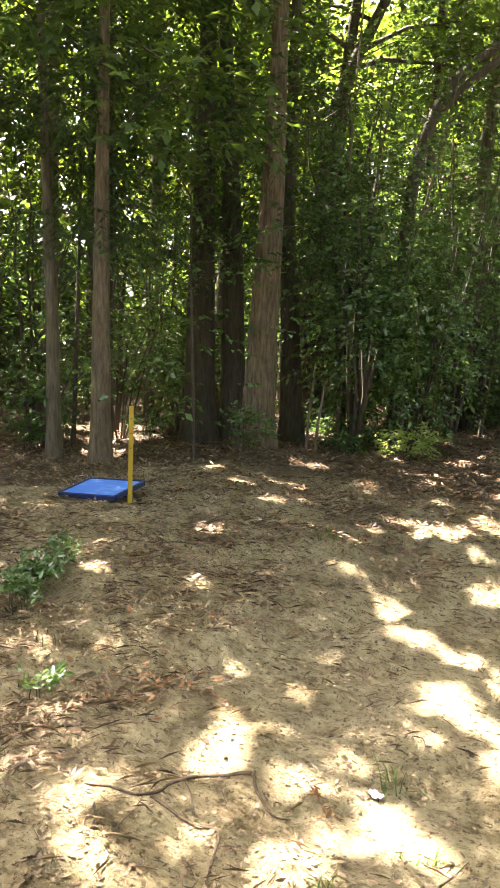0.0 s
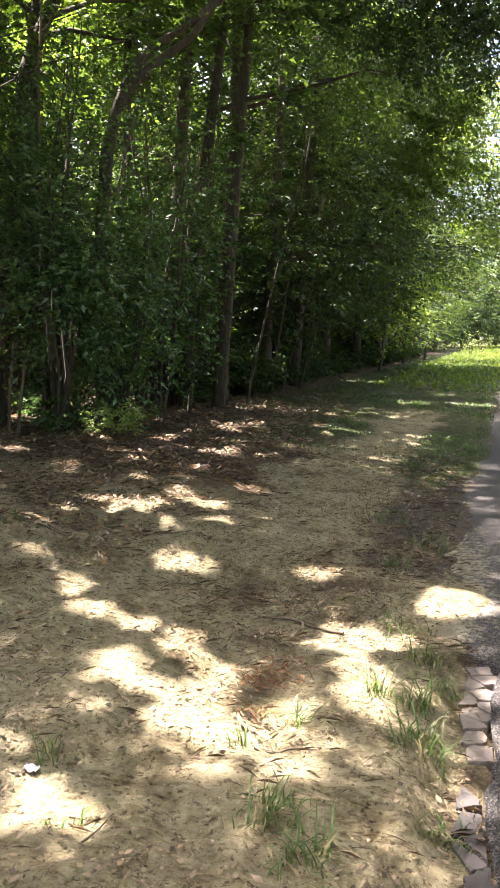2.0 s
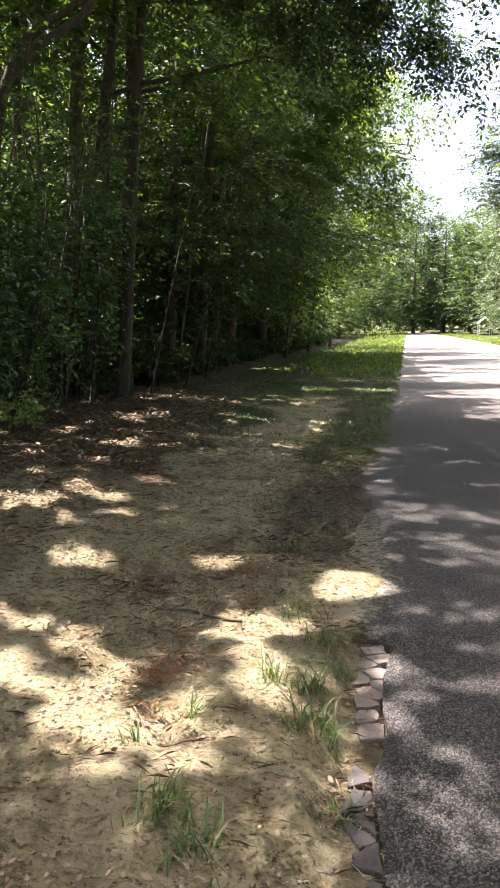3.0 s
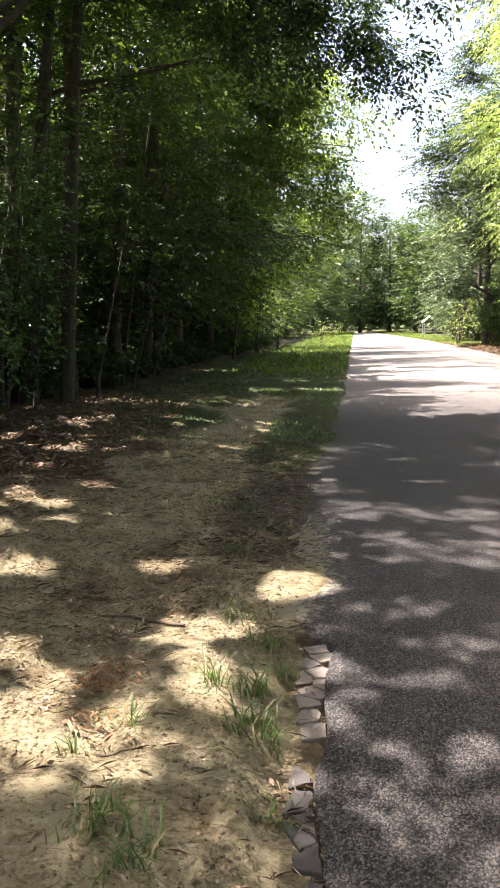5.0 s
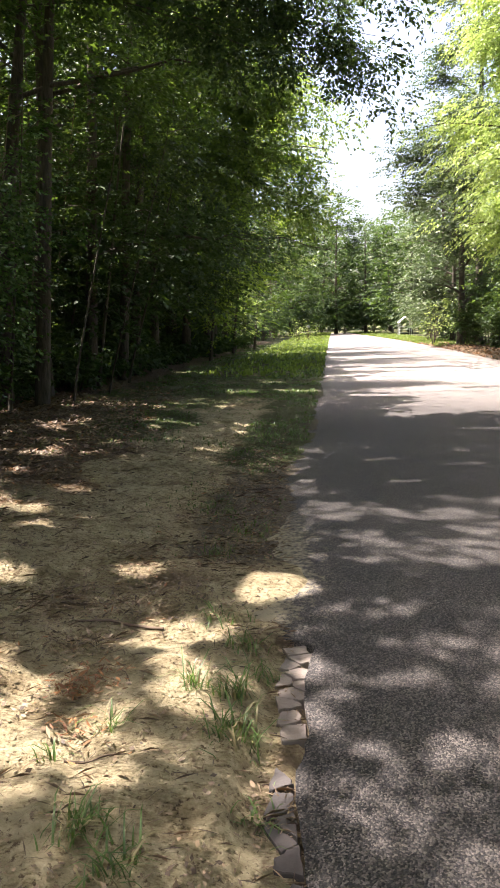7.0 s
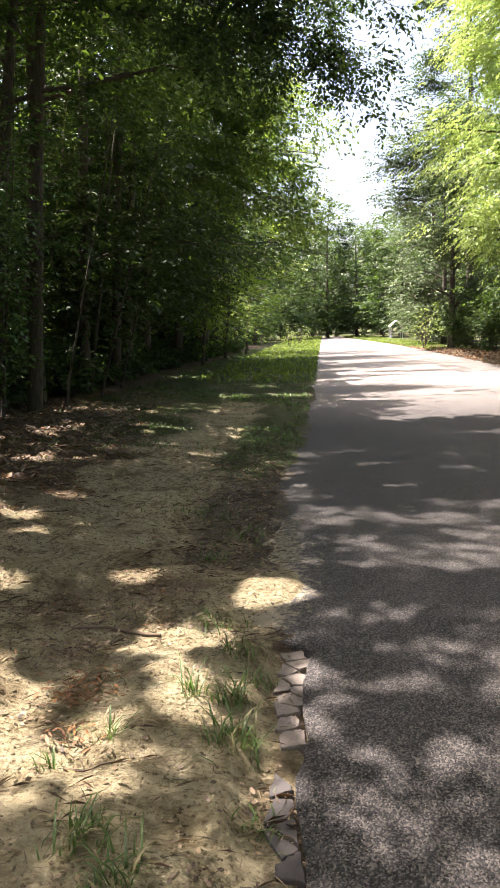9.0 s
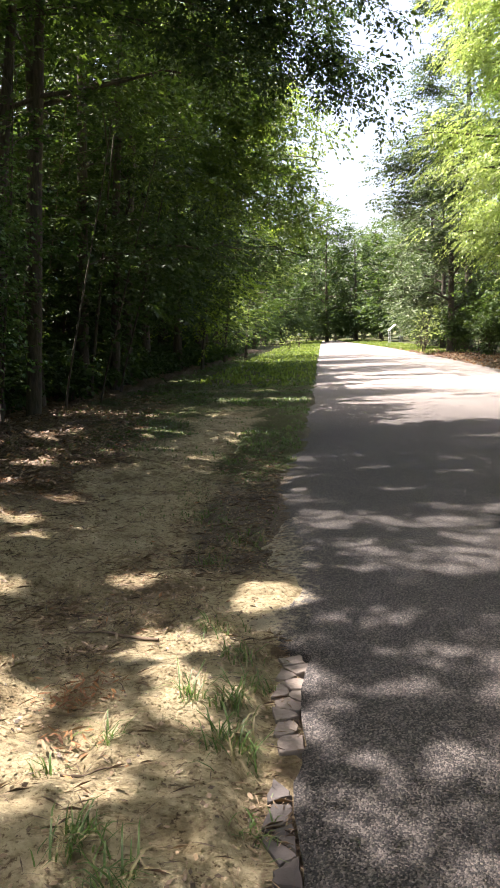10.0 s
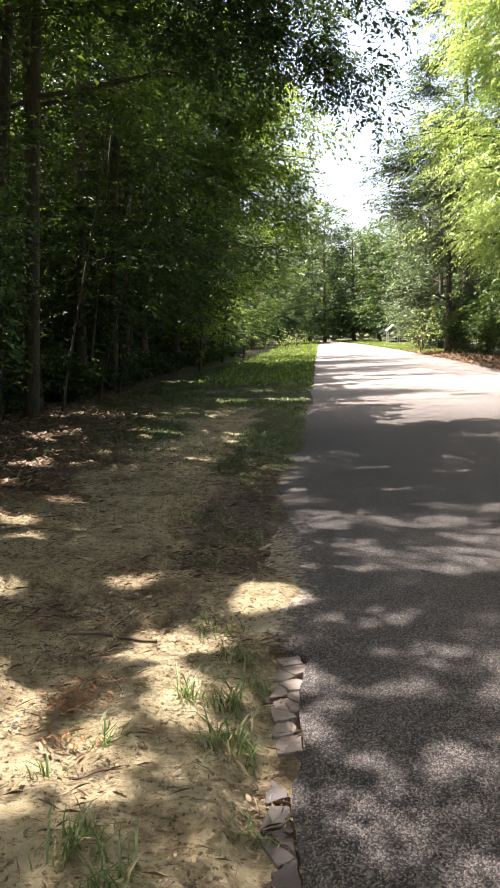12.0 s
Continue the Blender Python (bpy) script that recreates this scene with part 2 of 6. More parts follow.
# ---------------------------------------------------------------- lie of the land
def road_left(y):
    return np.interp(y, [-60, 2, 4, 5.2, 6, 7.8, 10.9, 15.7, 22, 35.6, 63, 96], [-0.2, -0.14, -0.12, -0.12, -0.16, -0.02, 0.27, 0.62, 1.1, 2.0, 3.9, 6.3])


def broken_edge(y):
    """Where the slab has crumbled away beside the sand, near the clearing."""
    return np.interp(y, [-2, 2.06, 2.3, 2.52, 2.64, 2.8, 3.12, 3.37, 3.64, 3.74, 3.8, 4.4], [-0.05, -0.046, -0.064, -0.066, -0.036, -0.007, -0.009, 0.018, 0.062, -0.04, -0.24, -0.2])


def road_right(y):
    return np.interp(y, [-60, 0, 27, 40, 60, 78, 96], [5.6, 5.9, 8.0, 8.5, 8.7, 8.3, 8.2])


def forest_edge(y):
    return np.interp(y, [-30, 0, 5, 8, 13, 18, 30, 46, 60, 75], [-8.5, -8.0, -6.6, -5.3, -5.0, -5.6, -4.9, -3.4, -1.6, 1.5])


def mound(x, y, cx, cy, rx, ry):
    return np.exp(-((x - cx) / rx) ** 2 - ((y - cy) / ry) ** 2)


def base_height(x, y):
    x, y = np.asarray(x, float), np.asarray(y, float)
    b = np.clip(-x, 0, None)
    f = 1 - 0.5 * np.clip((y - 3) / 12, 0, 1)
    return f * (0.085 * np.minimum(b, 5) + 0.02 * np.clip(b - 5, 0, 40))


def ground_z(x, y):
    x, y = np.asarray(x, float), np.asarray(y, float)
    z = base_height(x, y)
    rough = 0.06 * (vnoise(x, y, 0.5, 1) - 0.5) + 0.046 * (vnoise(x, y, 0.19, 2) - 0.5) + 0.03 * (vnoise(x, y, 0.085, 17) - 0.5) + 0.03 * (np.abs(vnoise(x * 0.7 + 0.3 * y, y, 0.16, 18) - 0.5) - 0.2) + 0.05 * (vnoise(x, y, 1.7, 3) - 0.5)
    z = z + rough * (0.6 + 0.4 * step(0.1, -0.7, x - road_left(y)))
    z += 0.09 * mound(x, y, -1.85, 4.75, 0.3, 0.16) + 0.05 * mound(x, y, -0.2, 4.55, 0.28, 0.2)
    z += 0.1 * mound(x, y, -3.2, 4.3, 0.5, 0.25) + 0.1 * mound(x, y, -5.2, 7.0, 0.9, 0.5) + 0.06 * mound(x, y, -5.0, 5.2, 0.6, 0.4)
    shelf = (x + 3.0) * 0.934 - (y - 2.1) * 0.356 + 0.15 * (vnoise(x, y, 0.4, 44) - 0.5)
    z -= 0.055 * step(-0.1, 0.12, shelf) * step(1.2, 1.9, y) * step(5.2, 4.2, y) * step(-0.6, -1.2, x)
    z += 0.16 * mound(x, y, road_right(y) + 1.0, 30.0, 0.7, 14.0) * (0.6 + 0.8 * vnoise(x, y, 0.9, 27))
    inside = step(0.12, 0.4, x - road_left(y)) * step(0.0, 0.25, road_right(y) - x)
    bed = step(-0.27, -0.16, x - broken_edge(y)) * step(3.78, 3.7, y) * step(0.3, 0.2, x)
    seam = step(-0.035, -0.015, x - broken_edge(y)) * step(3.78, 3.7, y) * step(0.3, 0.2, x)
    return z * (1 - bed) - 0.045 * bed - 0.04 * seam - 0.13 * inside


def mould_shade_at(x, y):
    """How much leaf mould covers the sand; also darkens shaded floor and plate cracks."""
    edge = np.interp(y, [0, 1.5, 2.0, 3.0, 4.2, 5, 6.5, 8, 9.5, 13, 20], [-3.1, -2.85, -2.6, -2.7, -2.35, -2.15, -1.95, -1.92, -1.95, -1.95, -1.9])
    n1, n2 = vnoise(x, y, 0.9, 6), vnoise(x, y, 0.28, 7)
    h = step(-0.3, 0.3, edge - x + 0.9 * (n1 - 0.5) + 0.35 * (n2 - 0.5)) * (0.18 + 0.5 * vnoise(x, y, 0.7, 16) + 0.45 * (n2 - 0.3))
    h = h * (1 - 0.85 * np.exp(-((x + 3.45) / 0.5) ** 2 - ((y - 2.95) / 0.22) ** 2))
    track = np.interp(y, [1, 4, 5.7, 7, 9, 13, 16, 20], [-1.7, -1.75, -1.65, -1.45, -1.4, -1.3, -1.2, -0.6])
    h = h * (1 - 0.85 * np.exp(-((x - track) / 0.5) ** 2) * step(5.2, 6.6, y))
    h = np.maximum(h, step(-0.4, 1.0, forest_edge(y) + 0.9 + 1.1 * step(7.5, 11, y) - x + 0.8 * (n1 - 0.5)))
    # full mould here also darkens the floor's colour for deep shade
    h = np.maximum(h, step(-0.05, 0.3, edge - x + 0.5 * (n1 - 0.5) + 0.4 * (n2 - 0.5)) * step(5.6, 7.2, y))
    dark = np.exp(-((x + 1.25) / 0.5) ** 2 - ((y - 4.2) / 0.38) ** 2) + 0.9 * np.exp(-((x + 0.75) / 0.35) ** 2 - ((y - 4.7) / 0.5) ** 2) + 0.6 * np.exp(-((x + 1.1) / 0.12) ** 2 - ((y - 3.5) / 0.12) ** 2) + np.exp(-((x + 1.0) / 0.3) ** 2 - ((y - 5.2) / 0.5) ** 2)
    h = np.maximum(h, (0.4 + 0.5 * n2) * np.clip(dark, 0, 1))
    blot = step(0.6, 0.78, vnoise(x, y, 0.6, 8)) * step(-0.2, -0.8, x - road_left(y)) * step(2.0, 4.0, y)
    h = np.maximum(h, 0.95 * step(-0.35, -0.05, x - road_right(y)))
    blot = blot * (1 - 0.9 * np.exp(-((x - track) / 0.6) ** 2) * step(5.0, 6.2, y))
    # plate cracks darkened in colour, adding to their shallow depth
    crack = step(-0.17, -0.12, x - broken_edge(y)) * step(3.85, 3.7, y) * step(0.2, 0.1, x)
    return np.clip(np.maximum(np.maximum(h, 0.45 * blot), 1.6 * crack), 0, 2)


def grit_at(x, y):
    """Grey gravelly thatch between the sand track and the road."""
    d = x - road_left(y)
    g = step(-0.95, -0.5, d) * step(4.3, 5.4, y) * 0.95
    g = np.maximum(g * step(11, 7, y), 0.95 * step(-0.5, -0.2, d) * step(6, 8, y) * step(0.5, 0.3, d))
    g = np.maximum(g, 0.9 * step(-0.2, 0.0, x - road_right(y)) * step(0.5, 0.3, x - road_right(y)))
    g = g * (1 - mound(x, y, -0.2, 4.55, 0.35, 0.28))
    return np.clip(g * (0.6 + 0.6 * vnoise(x, y, 0.3, 35)), 0, 1)


def turf_at(x, y):
    """Thin grass along the verges."""
    d = x - road_left(y)
    g = np.exp(-((d + 0.45) / 0.6) ** 2) * (0.3 * step(4.8, 6.0, y) + 0.9 * step(7.0, 9.5, y))
    g = np.maximum(g, 0.85 * np.exp(-((d + 2.9 - 0.02 * y) / 1.2) ** 2) * step(7.5, 11, y))
    g = np.maximum(g, 0.95 * step(12.5, 16.5, y) * step(-6, -3.5, d) * step(0.1, -0.1, d))
    g = np.maximum(np.maximum(g, step(38, 44, y) * step(0.4, 1.5, x - road_right(y))), step(55, 64, y))
    return np.clip(g * (0.55 + 0.7 * vnoise(x, y, 0.7, 21)), 0, 1)


def build_ground():
    xs = np.concatenate([[-600, -300, -150, -80, -50, -35], np.arange(-26, -8, 0.6), np.arange(-8, -3.6, 0.05), np.arange(-3.6, 0.5, 0.032), np.arange(0.5, 10, 0.35), [11, 13, 16, 20, 26, 35, 50, 80, 150, 300, 600]])
    ys = np.concatenate([[-600, -200, -80, -40, -25, -15, -10, -6, -3, -1.5], np.arange(-0.5, 1.2, 0.06), np.arange(1.2, 5.4, 0.032), np.arange(5.4, 11, 0.065), np.arange(11, 30, 0.22), np.arange(30, 75, 1.0), [78, 84, 92, 105, 130, 180, 300, 600, 1200]])
    gx, gy = np.meshgrid(xs, ys)
    gz = ground_z(gx, gy)
    v = np.stack([gx, gy, gz], -1).reshape(-1, 3)
    nx, ny = len(xs), len(ys)
    a = (np.arange(ny - 1)[:, None] * nx + np.arange(nx - 1)[None]).ravel()
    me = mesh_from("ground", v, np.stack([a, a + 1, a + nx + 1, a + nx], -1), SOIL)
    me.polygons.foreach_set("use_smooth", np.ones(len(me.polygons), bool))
    for key, fn in (("mould_shade", mould_shade_at), ("grit", grit_at), ("turf", turf_at)):
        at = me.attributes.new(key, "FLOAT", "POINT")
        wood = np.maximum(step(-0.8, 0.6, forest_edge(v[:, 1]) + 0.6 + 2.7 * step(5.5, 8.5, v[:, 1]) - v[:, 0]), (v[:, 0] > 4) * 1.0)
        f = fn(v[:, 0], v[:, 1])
        at.data.foreach_set("value", (f * (0.3 + 0.38 * step(3.3, 4.1, v[:, 1]) + 0.5 * wood) if key == "mould_shade" else f).astype(np.float32))
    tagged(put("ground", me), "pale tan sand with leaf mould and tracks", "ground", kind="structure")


build_ground()


def road_edge(ys):
    """Where the slab's broken edge runs beside the sand."""
    ys = np.asarray(ys, float)
    rag = 0.035 * (vnoise(ys, ys * 0 + 3, 0.33, 4) - 0.5) + 0.03 * (vnoise(ys, ys * 0 + 7, 0.09, 5) - 0.5)
    return np.where(ys < 4.4, broken_edge(ys), road_left(ys)) + rag * step(30, 8, ys) * np.where(ys < 3.7, 0.8, 1.0)



def build_road():
    """Slab with a ragged broken edge beside the sand, running on past the crest."""
    ys = np.concatenate([[-60, -30, -15, -8, -4], np.arange(-2, 12, 0.06), np.arange(12, 40, 0.5), np.arange(40, 96, 4)])
    left = road_edge(ys)
    right = road_right(ys) + 0.2 * (vnoise(ys, ys * 0 + 11, 1.5, 6) - 0.5)
    soft_edge = step(3.9, 4.6, ys)
    cols = []
    for f in (None, 0.0, 0.02, 0.04, 0.07, 0.11, 0.18, 0.4, 0.6, 0.85, 1.0, "end"):
        if f is None:
            cols.append(np.stack([left + 0.02 - 0.33 * soft_edge, ys, ys * 0 - 0.1], -1))
        elif f == "end":
            cols.append(np.stack([right + 0.05, ys, ys * 0 - 0.1], -1))
        else:
            x = left + (right - left) * f
            if f == 0.0:
                x = x - 0.3 * soft_edge
            if f == 0.02:
                x = x + 0.03 * soft_edge
            cols.append(np.stack([x, ys, 0.004 - 0.035 * soft_edge * (f == 0.0) + 0.05 * np.sin(f * math.pi) * np.ones_like(ys) - 0.012 * (f == 0.0)], -1))
    g = np.stack(cols, 1)
    ny, nx = g.shape[:2]
    a = (np.arange(ny - 1)[:, None] * nx + np.arange(nx - 1)[None]).ravel()
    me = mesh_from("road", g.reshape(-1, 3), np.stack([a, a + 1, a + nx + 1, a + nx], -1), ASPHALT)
    sandy = 0.82 * np.exp(-np.clip(g[..., 0] - left[:, None], 0, None) / 0.32) * (step(3.6, 4.0, ys) * step(7.5, 5.6, ys))[:, None]
    sandy = sandy + 0.16 * np.exp(-np.clip(g[..., 0] - left[:, None], 0, None) / 0.15)
    me.attributes.new("sandy", "FLOAT", "POINT").data.foreach_set("value", sandy.ravel().astype(np.float32))
    return tagged(put("road", me), "worn grey chip-seal asphalt road, crumbled edge", "road", kind="structure")


ROAD = build_road()


# ---------------------------------------------------------------- where sunlight reaches the ground
# Openings in the leaf canopy: middle and half widths of the sun flecks that they let through.
# Each row: middle, half widths across and along the list's bearing, and how open the gap is.
FLECKS_BANK = [
    (-2.25, 2.07, 0.07, 0.19, 1), (-1.95, 1.99, 0.06, 0.12, 1), (-2.59, 2.58, 0.04, 0.06, 1), (-2.17, 2.52, 0.06, 0.08, 1), (-2.23, 1.88, 0.06, 0.09, 1),
    (-1.63, 2.03, 0.07, 0.12, 1), (-1.51, 1.98, 0.08, 0.12, 1), (-1.39, 1.94, 0.09, 0.10, 1), (-1.68, 1.58, 0.08, 0.19, 1), (-2.32, 1.36, 0.08, 0.13, 1)]
FLECKS_BANK += [
    (-2.12, 1.20, 0.09, 0.09, 1), (-2.48, 1.82, 0.08, 0.08, 0.5), (-3.29, 3.18, 0.07, 0.10, 1), (-3.79, 2.83, 0.10, 0.11, 1), (-1.80, 2.18, 0.07, 0.10, 0.5),
    (-1.75, 2.40, 0.07, 0.10, 0.5), (-1.53, 2.31, 0.08, 0.07, 0.5), (-2.08, 2.85, 0.14, 0.14, 0.5), (-2.01, 1.45, 0.12, 0.11, 0.45), (-2.07, 1.64, 0.11, 0.10, 0.45)]
FLECKS_BANK += [
    (-1.29, 3.12, 0.09, 0.12, 1), (-1.19, 2.60, 0.14, 0.13, 1), (-1.07, 2.33, 0.07, 0.09, 0.6), (-3.93, 4.14, 0.09, 0.10, 1), (-4.05, 5.18, 0.15, 0.12, 1),
    (-3.41, 4.68, 0.11, 0.10, 0.8), (-5.37, 6.10, 0.12, 0.16, 1), (-2.63, 5.68, 0.17, 0.16, 0.8), (-3.95, 5.49, 0.11, 0.12, 0.8), (-2.49, 4.95, 0.13, 0.10, 0.6)]
FLECKS_TRACK = [
    (-2.30, 3.75, 0.09, 0.13, 1), (-2.06, 3.48, 0.17, 0.13, 1), (-1.66, 2.88, 0.10, 0.17, 1), (-1.46, 2.77, 0.12, 0.11, 1), (-1.53, 3.25, 0.09, 0.14, 1),
    (-1.76, 3.43, 0.12, 0.10, 1), (-0.77, 2.41, 0.13, 0.10, 1), (-0.90, 2.62, 0.10, 0.10, 1), (-0.73, 2.64, 0.08, 0.09, 1), (-1.04, 2.49, 0.08, 0.07, 0.8)]
FLECKS_TRACK += [
    (-1.04, 2.26, 0.07, 0.06, 0.8), (-1.24, 2.56, 0.09, 0.10, 0.8), (-1.23, 2.78, 0.08, 0.11, 0.8), (-0.73, 2.80, 0.11, 0.11, 0.7), (-0.91, 2.76, 0.07, 0.08, 0.7),
    (-0.49, 2.62, 0.11, 0.09, 0.5), (-2.07, 2.92, 0.13, 0.13, 0.6), (-2.18, 2.53, 0.05, 0.06, 0.7), (-2.43, 3.12, 0.09, 0.09, 0.6), (-1.21, 2.40, 0.14, 0.14, 0.4)]
FLECKS_TRACK += [
    (-4.38, 8.45, 0.22, 0.22, 1), (-2.78, 8.38, 0.20, 0.25, 1), (-3.69, 9.10, 0.16, 0.25, 0.9), (-2.63, 5.56, 0.13, 0.15, 1), (-2.79, 5.35, 0.08, 0.12, 0.9), (-2.52, 6.19, 0.15, 0.14, 0.9),
    (-2.19, 5.98, 0.11, 0.12, 0.9), (-2.02, 6.81, 0.12, 0.13, 0.8), (-2.25, 5.27, 0.12, 0.10, 0.7), (-1.89, 4.42, 0.16, 0.09, 1), (-1.03, 4.77, 0.16, 0.08, 0.7)]
FLECKS_VERGE = [
    (-0.15, 4.49, 0.24, 0.19, 1), (-0.30, 4.34, 0.10, 0.12, 1), (-0.74, 3.73, 0.18, 0.22, 1), (-0.62, 3.32, 0.13, 0.17, 1), (-0.57, 3.04, 0.13, 0.16, 1),
    (-0.04, 3.42, 0.09, 0.17, 1), (-0.04, 2.97, 0.06, 0.15, 0.9), (0.05, 3.13, 0.08, 0.11, 0.8), (-0.31, 5.69, 0.19, 0.10, 0.7), (-1.07, 4.66, 0.14, 0.06, 0.9)]
FLECKS_VERGE += [
    (-0.96, 17.1, 0.44, 0.35, 1), (0.21, 17.53, 0.53, 0.35, 1), (-0.36, 20.48, 0.46, 0.45, 0.8), (-1.07, 9.24, 0.21, 0.14, 0.6), (-2.87, 8.52, 0.23, 0.28, 1),
    (-2.08, 6.79, 0.14, 0.12, 0.9), (0.18, 7.08, 0.22, 0.13, 0.6), (-0.73, 2.69, 0.07, 0.09, 0.7), (-0.83, 2.42, 0.14, 0.09, 1), (-0.5, 11.8, 0.4, 0.12, 0.7)]

FLECKS_VERGE += [
    (-1.49, 3.26, 0.07, 0.22, 1), (-1.20, 2.84, 0.12, 0.17, 0.9), (-1.03, 2.51, 0.09, 0.08, 1), (-0.84, 2.76, 0.10, 0.13, 0.9), (-0.62, 2.63, 0.11, 0.07, 0.8),
    (-0.71, 2.52, 0.07, 0.06, 0.8), (-1.23, 2.60, 0.06, 0.15, 0.9), (-1.14, 2.37, 0.06, 0.07, 0.8), (-0.46, 3.78, 0.09, 0.12, 0.8), (-0.38, 3.23, 0.07, 0.09, 0.7)]
FLECKS_VERGE += [
    (-0.26, 2.73, 0.06, 0.09, 0.6), (-0.18, 2.57, 0.07, 0.09, 0.6), (-0.49, 2.20, 0.12, 0.07, 0.45), (-0.93, 1.99, 0.12, 0.07, 0.4), (-0.70, 2.06, 0.12, 0.05, 0.4),
    (-0.35, 2.07, 0.10, 0.08, 0.4), (-2.19, 5.16, 0.13, 0.13, 0.8), (-1.83, 4.49, 0.15, 0.15, 0.8), (-0.46, 2.88, 0.08, 0.08, 0.7)]


def fleck_openness(p, grow=0.05):
    """How open the canopy is, 0 to 1, along the sun's ray through p, by the named flecks."""
    p = np.asarray(p, float).reshape(-1, 3)
    k = (p[:, 2] - 0.12) / SUN.z
    qx, qy = p[:, 0] - SUN.x * k, p[:, 1] - SUN.y * k
    gap = np.zeros(len(p))
    near = np.flatnonzero((qx > -6) & (qx < 1.2) & (qy > 0.8) & (qy < 21.5))
    if not len(near):
        return gap
    x, y = qx[near], qy[near]
    x, y = (x + 0.09 * (vnoise(x, y, 0.1, 51) - 0.5) + 0.07 * (vnoise(x, y, 0.3, 53) - 0.5),
            y + 0.09 * (vnoise(x, y, 0.1, 52) - 0.5) + 0.07 * (vnoise(x, y, 0.3, 54) - 0.5))
    best = np.zeros(len(near))
    for rows, bearing in ((FLECKS_BANK, radians(-30)), (FLECKS_TRACK, radians(-19.5)), (FLECKS_VERGE, radians(-4))):
        c, s = math.cos(bearing), math.sin(bearing)
        for cx, cy, rx, ry, much in rows:
            u, v = (x - cx) * c - (y - cy) * s, (x - cx) * s + (y - cy) * c
            best = np.maximum(best, much * ((u / (rx + grow)) ** 2 + (v / (ry + grow)) ** 2 < 1))
    gap[near] = best
    return gap


def in_fleck(p, grow=0.05):
    """True where the sun's ray through p meets one of the named flecks."""
    return fleck_openness(p, grow) > 0.45


def sunlit(p):
    """True where the sun's ray through p meets ground that lies in the sun."""
    k = (p[:, 2] - 0.12) / SUN.z
    qx, qy = p[:, 0] - SUN.x * k, p[:, 1] - SUN.y * k
    rl = qx - road_left(qy)
    chance = TABLE[(np.arange(len(p)) * 7) % 256, (np.arange(len(p)) // 256 * 3) % 256]
    gap = fleck_openness(p, 0.018)
    lit = chance < np.where(gap > 0.85, 1.0, gap)
    # soft broken light on the near road and a thinner roof of leaves over the sand
    n1 = 0.65 * vnoise(qx * 0.55 + 0.4 * qy, qy, 0.3, 9) + 0.35 * vnoise(qx, qy, 0.13, 10)
    lit |= (rl > 0.15) & (qy < 6.8) & (n1 > np.where(qy < 2.9, 0.57, 0.53)) & (chance < 0.7)
    lit |= (rl > 0.15) & (qy >= 6.5) & (qy < 12.7) & (vnoise(qx * 0.5, qy, 0.4, 19) > 0.84) & (chance < 0.7)
    lit |= (rl < 0.1) & (qx > -3.2) & (qy > 0.5) & (qy < 4.3) & (0.6 * vnoise(qx, qy, 0.2, 20) + 0.4 * vnoise(qx, qy, 0.09, 71) > 0.55) & (chance < 0.55)
    lit |= (qx < -1.9) & (qx > -3.4) & (qy > 0.5) & (qy < 2.3) & (vnoise(qx, qy, 0.22, 73) > 0.52) & (chance < 0.7)
    # the road beyond lies mostly open to the sun, crossed by bars of shade from the wood
    jag = 0.6 * vnoise(qx * 0.5, qy, 0.5, 81) + 0.4 * vnoise(qx, qy, 0.17, 82) - 0.5
    shade = np.zeros(len(p), bool)
    for mid, half, reach in ((17.4, 0.75, 3.6), (20.6, 0.5, 2.6), (24.0, 1.1, 4.6), (30.0, 1.5, 4.0), (36.5, 1.3, 3.0)):
        shade |= (np.abs(qy - mid + 1.6 * jag) < half * (1.2 - 0.5 * np.clip(rl / reach, 0, 1))) & (rl + 2.0 * jag < reach)
    shade |= (rl + 2.4 * jag < 1.6) & (qy < 36) & (vnoise(qx * 0.4, qy, 0.7, 83) < 0.72)
    lit |= (qy + 1.6 * jag > 12.7) & (rl > 0) & (qx < 3.6 + 0.15 * qy) & ~shade & (chance < np.where((qy > 20) & (qy < 45), 0.9, 0.97))
    # mown verges past the wood
    lit |= (qy > 36) & (rl < 0.2) & (rl > -3.6) & (qx > forest_edge(qy) + 1.2) & (chance < 0.95)
    # flecks on the verge and on the wood's floor
    lit |= (rl < 0) & (qy > 9) & (vnoise(qx * 0.5, qy, 0.5, 14) > 0.93)
    lit |= (rl < -6) & (vnoise(qx, qy, 0.9, 15) > 0.82)
    lit |= (qx < -1.9) & (qx > -4.8) & (qy > 4.0) & (qy < 14) & (vnoise(qx * 0.6, qy, 0.22, 18) > np.where(qy < 7.5, 0.75, 0.84))
    # gaps through which the sun reaches the added trees at the outer edge of the row
    g = (p[:, 2] - 6.5) / SUN.z
    gx, gy = p[:, 0] - SUN.x * g, p[:, 1] - SUN.y * g
    lit |= (g > 1.5) & (gx > -0.8) & (gx < 3.0) & (gy > 17.5) & (gy < 44) & (vnoise(gx, gy, 1.1, 75) > 0.4)
    return lit


